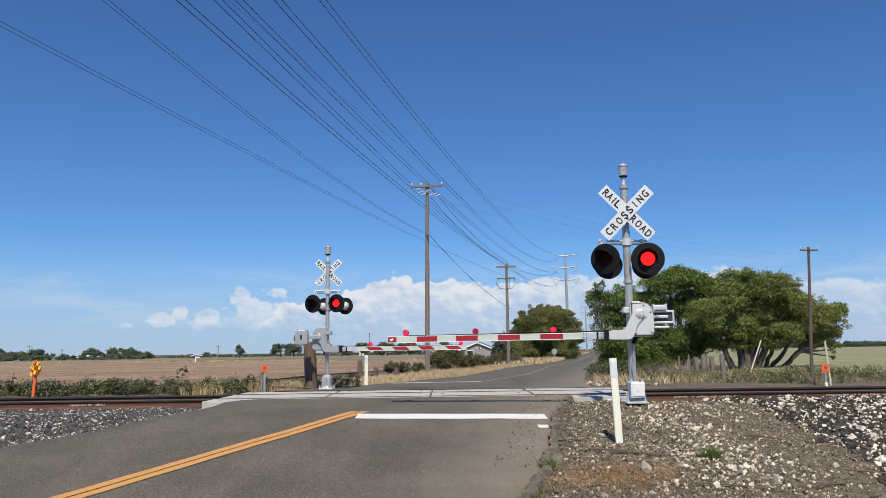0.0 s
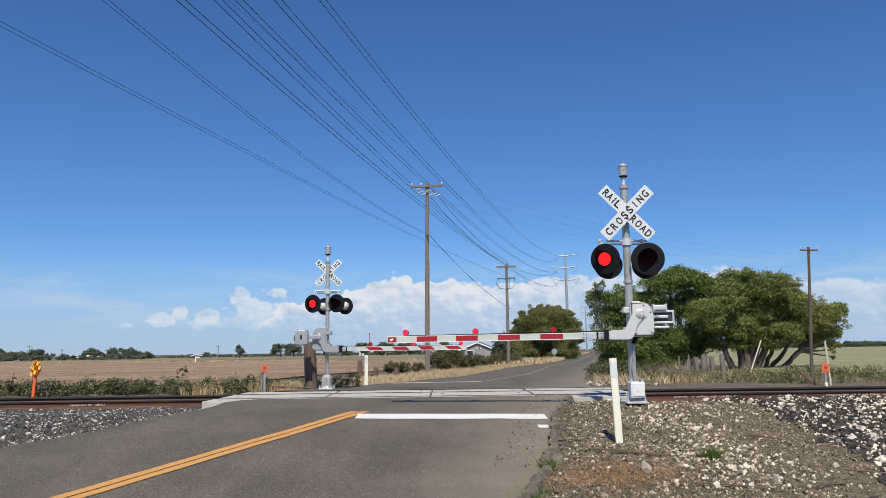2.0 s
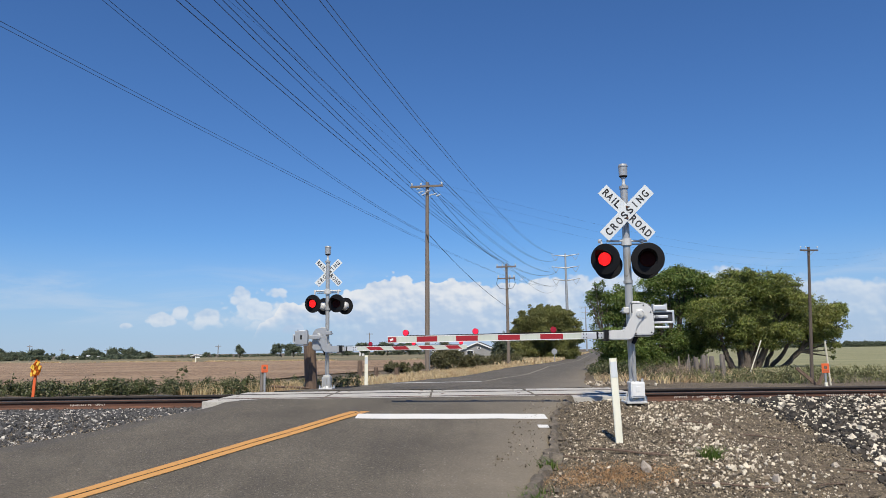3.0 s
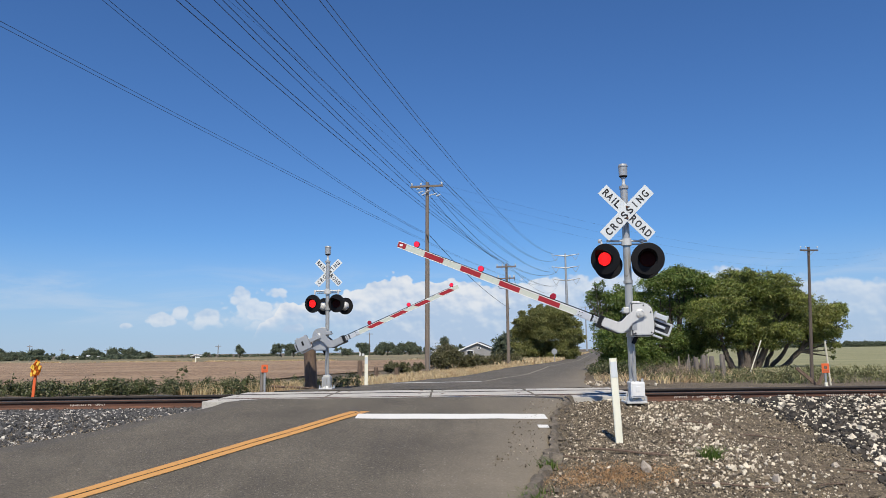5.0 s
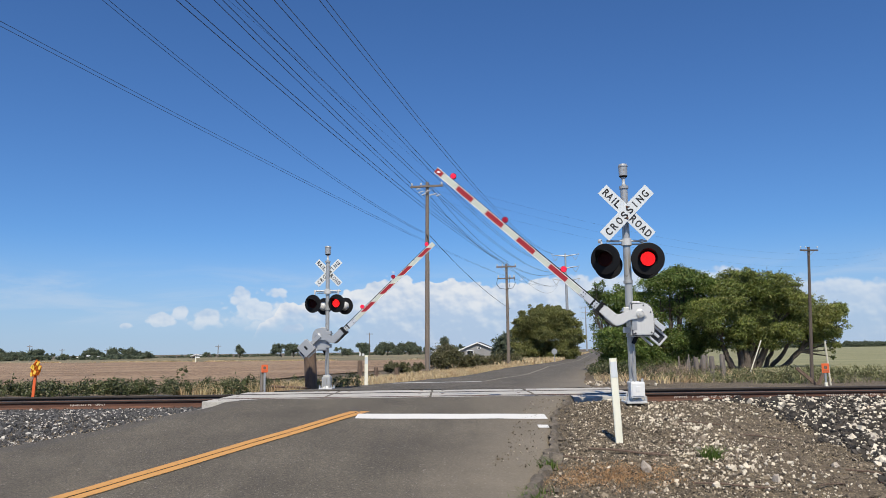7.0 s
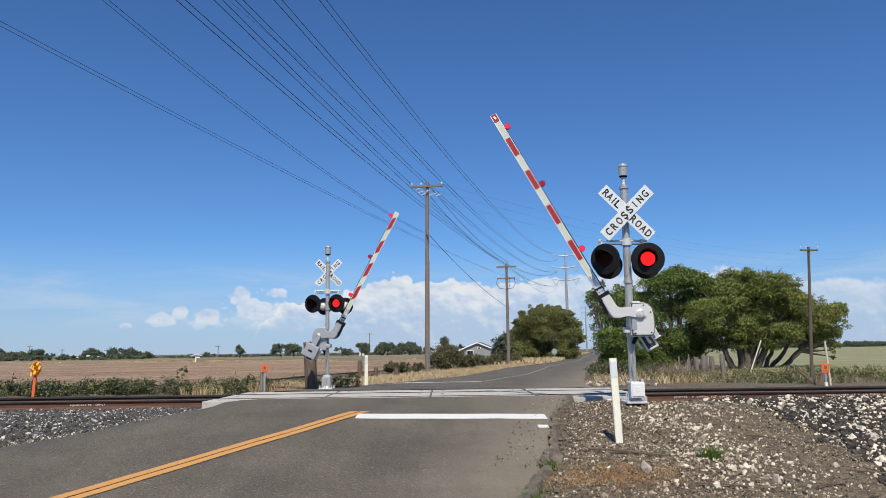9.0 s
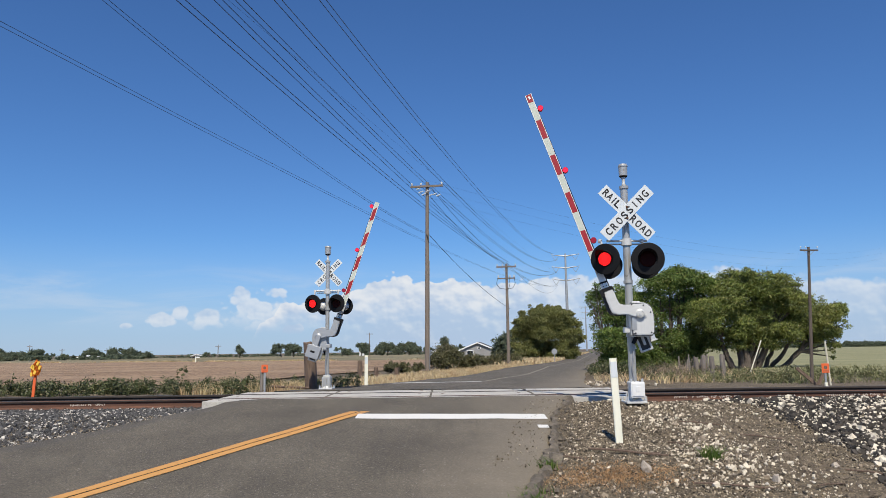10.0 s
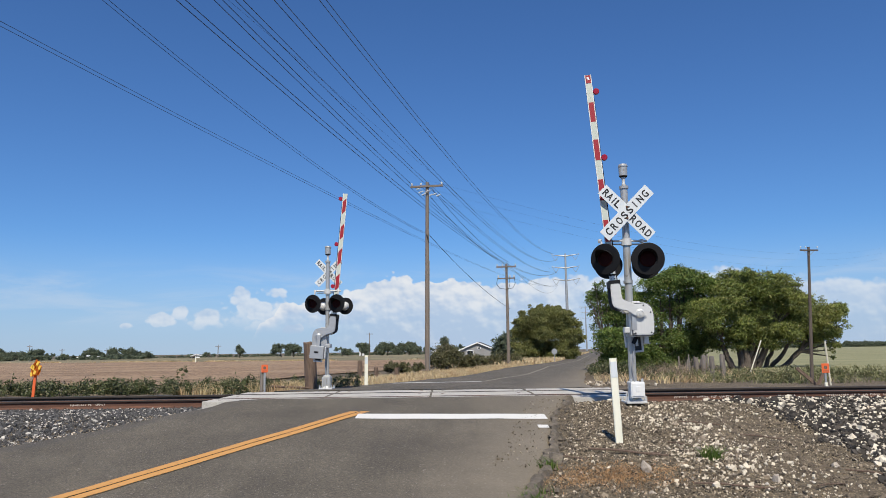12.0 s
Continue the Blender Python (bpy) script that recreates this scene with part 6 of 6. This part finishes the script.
# ---- house and far buildings ----
def house(x, y, w, d, h, rise, rz, label, wall, roof):
    t = thing("house", pose(x, y, -0.36, 0, 0, rz), label, "house", "distant buildings")
    o = [(-w / 2, 0), (w / 2, 0), (w / 2, h), (0, h + rise), (-w / 2, h)]
    part("wall", plate(o, -d / 2, d / 2), wall, t)
    sl = math.hypot(w / 2 + 0.4, rise * (w / 2 + 0.4) / (w / 2))
    ang = math.degrees(math.atan2(rise, w / 2))
    for s in (-1, 1):
        mx = s * (w / 4 + 0.2)
        part("roof", box(sl, d + 0.8, 0.14, pose(mx, 0, h + rise / 2 - 0.2 * rise / (w / 2) + 0.12, 0, s * ang)), roof, t, "dark sloping roof")
        part("barge_board", box(sl, 0.08, 0.26, pose(mx, -d / 2 - 0.42, h + rise / 2 - 0.2 * rise / (w / 2) + 0.06, 0, s * ang)), WHITE_TRIM, t, "white barge board")
    win = part("window", box(0.7, 0.06, 0.5, pose(w * 0.05, -d / 2 - 0.03, h + 0.35)), WHITE_TRIM, t, "white framed gable vent")
    part("pane", box(0.5, 0.03, 0.34, pose(w * 0.05, -d / 2 - 0.06, h + 0.35)), PANE, win)
    win = part("window", box(1.5, 0.06, 1.1, pose(-w * 0.22, -d / 2 - 0.03, h * 0.55)), WHITE_TRIM, t)
    part("pane", box(1.3, 0.03, 0.9, pose(-w * 0.22, -d / 2 - 0.06, h * 0.55)), PANE, win)
    return t


def build_far():
    house(8.0, 170, 7.6, 9, 1.5, 1.55, -8, "grey gabled house with dark roof and white trim", HOUSE_WALL, HOUSE_ROOF)
    house(-0.6, 200, 6.0, 6, 1.2, 0.7, 12, "low pale shed beyond the field", WHITE_TRIM, STEEL)
    house(-117.5, 246, 5.0, 4, 0.8, 0.5, 0, "low shed with a pale metal roof among trees", OLD_WOOD, WHITE_TRIM)
    house(-84.0, 252, 3.0, 3, 0.8, 0.5, 20, "tiny pale distant house", WHITE_TRIM, HOUSE_ROOF)
    house(205, 430, 18, 8, 1.2, 0.9, 5, "long low pale barn on the horizon", HOUSE_WALL, STEEL)
    # white tank
    t = thing("water_tank", pose(-28.3, 255, -0.34), "small white round water tank on the plain", "tank", "distant buildings")
    part("tank_body", lathe([(0.9, 0), (0.9, 2.0), (0.7, 2.5), (0.1, 2.7)], 14), WHITE_TRIM, t)
    # traffic sign seen from behind
    x, y = (977 - 784) * 75 / 1305.0, 75.0
    t = thing("road_sign", pose(x, y, land_z(x, y), 0, 0, -12), "grey back of a road sign on a post", "road sign")
    part("post", box(0.07, 0.07, 1.5, pose(0, 0, 0.7)), STEEL, t)
    part("sign_plate", lathe([(0.30, 0), (0.30, 0.012)], 8, pose(0, -0.06, 1.12, 90) @ pose(0, 0, 0, 0, 0, 22.5)), STEEL, t, "bare metal octagonal plate")
    # small roadside box further on
    t = thing("roadside_box", pose(lerp(150, LEFT) - 1.2, 150, -0.34), "small dark mailbox on a post beside the road", "mailbox")
    part("post", box(0.12, 0.12, 1.1, pose(0, 0, 0.55)), GREY_WOOD, t)
    part("box", box(0.5, 0.7, 0.5, pose(0, 0, 1.3), 0.05), BLACK, t)


# ---- posts, signs, fence ----
def white_post(x, y, H, w, lx, ly, label):
    t = thing("marker_post", pose(x, y, land_z(x, y), ly, lx, 8), label, "marker post", "white marker posts")
    bm = bmesh.new()
    o = [(-w / 2, -0.012), (-w / 2 + 0.012, -0.02), (w / 2 - 0.012, -0.02), (w / 2, -0.012), (w / 2, 0.006), (w / 2 - 0.02, 0.012), (-w / 2 + 0.02, 0.012), (-w / 2, 0.006)]
    a = [bm.verts.new((p, q, -0.15)) for p, q in o]
    b = [bm.verts.new((p, q, H)) for p, q in o]
    for i in range(len(o)):
        bm.faces.new((a[i], a[(i + 1) % len(o)], b[(i + 1) % len(o)], b[i]))
    bm.faces.new(a[::-1])
    bm.faces.new(b)
    part("blade", bm, POST_WHITE, t)
    part("reflector", box(w * 0.85, 0.004, 0.22, pose(0, -0.022, H - 0.16)), SIGN_WHITE, t, "pale reflective sheet")


def small_sign(x, y, H, size, post_mat, label):
    t = thing("warning_sign", pose(x, y, land_z(x, y), 0, 0, 4), label, "sign", "orange warning signs")
    part("post", box(0.05, 0.03, H, pose(0, 0, H / 2 - 0.05)), post_mat, t, "thin metal post")
    s = part("sign_plate", box(size * 0.85, 0.008, size, pose(0, -0.025, H + size * 0.2), 0.003), ORANGE, t, "orange rectangular plate")
    part("symbol", lathe([(size * 0.2, 0), (size * 0.2, 0.002)], 14, pose(0, -0.030, H + size * 0.28, 90)), OLD_WOOD, s, "dark round symbol")
    part("text_bar", box(size * 0.6, 0.002, size * 0.08, pose(0, -0.030, H - size * 0.10)), OLD_WOOD, s)
    return t


def stake(x, y, H, r, lx, ly, mat, label, cat="fence post", group="old fence posts", name="fence_post"):
    rnd = random.Random(int(x * 100 + y))
    bm = bmesh.new()
    n = 9
    rings = []
    for z in (-0.2, H * 0.3, H * 0.7, H - 0.01, H):
        s = 1.0 if z < H else 0.75
        rings.append([bm.verts.new((r * s * (1 + 0.12 * rnd.uniform(-1, 1)) * math.cos(2 * math.pi * i / n), r * s * (1 + 0.12 * rnd.uniform(-1, 1)) * math.sin(2 * math.pi * i / n), z + (0.03 * rnd.uniform(-1, 1) if z > 0.9 * H else 0))) for i in range(n)])
    for a, b in zip(rings, rings[1:]):
        for i in range(n):
            bm.faces.new((a[i], a[(i + 1) % n], b[(i + 1) % n], b[i]))
    bm.faces.new(rings[-1])
    ob = part(name, bm, mat, m=pose(x, y, land_z(x, y), ly, lx, rnd.uniform(0, 90)))
    return tagged(ob, label, cat, group)


def build_posts():
    white_post(2.42, 10.55, 1.18, 0.105, -1.4, -2, "slim white plastic marker post leaning on the gravel shoulder")
    white_post(-2.44, 23.2, 1.02, 0.105, 0.5, 0, "slim white plastic marker post beside the far road")
    x, y = (348 - 784) * 120 / 1305.0, 120
    white_post(x, y, 1.0, 0.2, 0, 0, "far white post at the field edge")
    small_sign(-4.72, 19.6, 0.62, 0.20, STEEL, "small orange warning sign on a thin post")
    stake(-4.80, 19.65, 0.56, 0.055, 0, 0, GREY_WOOD, "short grey timber stub beside the sign")
    s = small_sign(9.92, 19.5, 0.42, 0.24, STEEL, "small orange warning sign beyond the rails")
    part("sleeve", box(0.07, 0.05, 0.10, pose(0, 0, 0.05)), POST_WHITE, s)
    st = thing("marker_stake", pose(10.50, 20.4, land_z(10.50, 20.4), 0, -3, 0), "pale thin leaning stake behind the orange sign", "stake")
    part("stake", rod((0, 0, -0.1), (0, 0, 1.18), 0.025, None, 8), GRASS_WOOD, st)
    st = thing("marker_stake", pose(14.7, 36, land_z(14.7, 36), 0, 22, 0), "pale thin leaning stake under the tree", "stake")
    part("stake", rod((0, 0, -0.1), (0, 0, 1.7), 0.03, None, 8), GRASS_WOOD, st)
    # thick old timber behind the far mast
    t = stake(-3.66, 20.55, 1.32, 0.16, -3.0, 0, OLD_WOOD, "thick dark weathered timber post behind the far signal", "timber post", "", "timber_post")
    # old fence: leaning stakes right of the trees
    for px, py, h, y, lx in ((1225, 680, 0.85, 27, -3), (1236, 680, 0.9, 27.5, 5), (1252, 680, 0.85, 26, -2), (1270, 682, 0.9, 25, 1), (1232, 678, 0.55, 28, -12)):
        stake((px - 784) * y / 1305.0, y, h, 0.085, lx, 0, GREY_WOOD, "weathered grey fence post beyond the rails")
    for i in range(8):
        x = 8.9 + 0.16 * i + random.uniform(-0.05, 0.05)
        stake(x, 28.5 + random.uniform(-0.3, 0.3), random.uniform(0.6, 0.95), 0.028, random.uniform(2, 22), random.uniform(-5, 5), GREY_WOOD, "thin leaning grey paling of a broken fence", "paling", "broken fence palings", "fence_paling")
    for px, h, y in ((636, 0.85, 31), (664, 0.55, 31.5), (700, 0.5, 34)):
        stake((px - 784) * y / 1305.0, y, h, 0.10, 0, 0, OLD_WOOD, "dark old fence post in the weeds")
    # leaning boards at the telegraph pole
    for x, y, L, lx in ((10.5, 21.2, 0.75, -48), (10.62, 21.3, 0.5, 28), (13.0, 22.0, 0.8, 24)):
        ob = part("board", box(0.09, 0.05, L, pose(0, 0, L * 0.42), 0.006), OLD_WOOD, m=pose(x, y, land_z(x, y), 0, lx, 0))
        tagged(ob, "dark rotten board leaning in the weeds", "board", "old boards")
    # fallen rail by the far signal
    ob = part("fallen_pole", rod((-4.6, 19.9, 0.12), (-3.7, 20.4, 0.05), 0.035, 0.03, 8), OLD_WOOD)
    tagged(ob, "dark fallen timber rail in the dry grass", "timber", kind="")
    # orange flag marker at the left
    t = thing("flag_marker", pose(-10.55, 19.2, land_z(-10.55, 19.2), 0, 3, 0), "orange and yellow checked cloth flags on an orange post", "flag marker")
    part("post", box(0.07, 0.04, 0.95, pose(0, 0, 0.40)), ORANGE, t, "orange post")
    rnd = random.Random(2)
    for sx, z0, w, tilt in ((0.0, 0.86, 0.15, 30), (0.07, 0.74, 0.15, 14), (-0.05, 0.70, 0.12, -8)):
        bm = bmesh.new()
        g = 6
        vs = [[bm.verts.new((w * (i / g - 0.5), 0.022 * math.sin(i * 1.9 + j * 0.8) - 0.05, -0.26 * (j / g - 0.5))) for i in range(g + 1)] for j in range(g + 1)]
        for j in range(g):
            for i in range(g):
                bm.faces.new((vs[j][i], vs[j + 1][i], vs[j + 1][i + 1], vs[j][i + 1]))
        bmesh.ops.solidify(bm, geom=bm.faces[:], thickness=0.006)
        f = part("flag", bm, ORANGE_CLOTH, t, "creased orange cloth flag", pose(sx, 0, z0, 0, tilt, 0))
        for q in (-0.25, 0.25):
            part("check_patch", box(w * 0.42, 0.004, 0.10, pose(q * w, -0.085, q * 0.3)), YELLOW_CLOTH, f, "yellow check")


GRASS_WOOD = speckled("pale_lath", (0.55, 0.50, 0.38), (0.68, 0.63, 0.50), 8, 0.8)

build_lines()
build_far()
build_posts()
build_plants()
build_stones()


# ---- what moves ----
NEAR_TURN = [(0.0, -0.3), (3.0, -0.3), (3.1, -0.1), (3.2, 0.9), (3.5, 4.6), (4.0, 10.8), (4.5, 16.8), (4.8, 20.2), (5.0, 22.3), (5.5, 27.6), (6.0, 32.6), (6.5, 37.4), (7.0, 42.2), (7.2, 44.2),
             (8.0, 51.8), (8.8, 59.4), (9.0, 61.2), (9.5, 66.0), (10.0, 70.8), (10.5, 76.0), (11.0, 81.6), (11.2, 84.2), (11.45, 86.4), (11.7, 85.2), (12.0, 85.6)]
FAR_TURN = [(0.0, 0.0), (2.95, 0.0), (3.1, 1.1), (3.2, 2.4), (3.5, 6.2), (4.0, 12.4), (4.5, 18.2), (4.8, 21.6), (5.0, 23.9), (5.5, 29.0), (6.0, 33.9), (6.5, 38.7), (7.0, 43.6), (7.2, 45.6),
            (8.0, 53.2), (8.8, 61.0), (9.0, 62.8), (9.5, 67.3), (10.0, 71.8), (10.5, 76.5), (11.0, 82.0), (11.2, 84.4), (11.45, 86.6), (11.7, 85.0), (12.0, 85.2)]
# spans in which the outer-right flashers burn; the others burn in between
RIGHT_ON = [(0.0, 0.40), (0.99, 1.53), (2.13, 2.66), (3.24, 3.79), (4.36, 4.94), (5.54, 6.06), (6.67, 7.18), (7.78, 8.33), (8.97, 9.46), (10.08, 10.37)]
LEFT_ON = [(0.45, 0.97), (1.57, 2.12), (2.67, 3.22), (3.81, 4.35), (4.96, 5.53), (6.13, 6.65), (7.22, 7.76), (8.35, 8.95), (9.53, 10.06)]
STEADY_ON = [(0.0, 10.37)]


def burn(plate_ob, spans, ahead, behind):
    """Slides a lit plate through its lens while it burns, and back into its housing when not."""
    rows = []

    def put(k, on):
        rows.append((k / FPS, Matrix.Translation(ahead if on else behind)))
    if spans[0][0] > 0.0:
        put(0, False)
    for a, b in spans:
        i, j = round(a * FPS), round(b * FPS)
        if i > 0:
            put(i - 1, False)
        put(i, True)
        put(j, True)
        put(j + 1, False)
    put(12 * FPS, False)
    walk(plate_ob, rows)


def motions():
    walk(near_gate, [(t, pose(3.43, 13.06, 1.60) @ pose(0, 0, 0, 0, 0, 175) @ pose(0, 0, 0, 0, -a, 0)) for t, a in NEAR_TURN])
    walk(far_gate, [(t, pose(-3.35, 20.0, 1.43) @ pose(0, 0, 0, 0, 0, -2) @ pose(0, 0, 0, 0, -a, 0)) for t, a in FAR_TURN])
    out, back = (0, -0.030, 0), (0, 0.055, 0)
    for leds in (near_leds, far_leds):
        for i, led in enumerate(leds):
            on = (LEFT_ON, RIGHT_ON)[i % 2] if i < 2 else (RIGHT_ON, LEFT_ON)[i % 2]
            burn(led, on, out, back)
    for glows, f in ((near_glows, 1), (far_glows, -1)):
        for gl, on in zip(glows, (STEADY_ON, LEFT_ON, RIGHT_ON)):
            burn(gl, on, (0, f * 0.008, 0), (0, 0, 0))


motions()
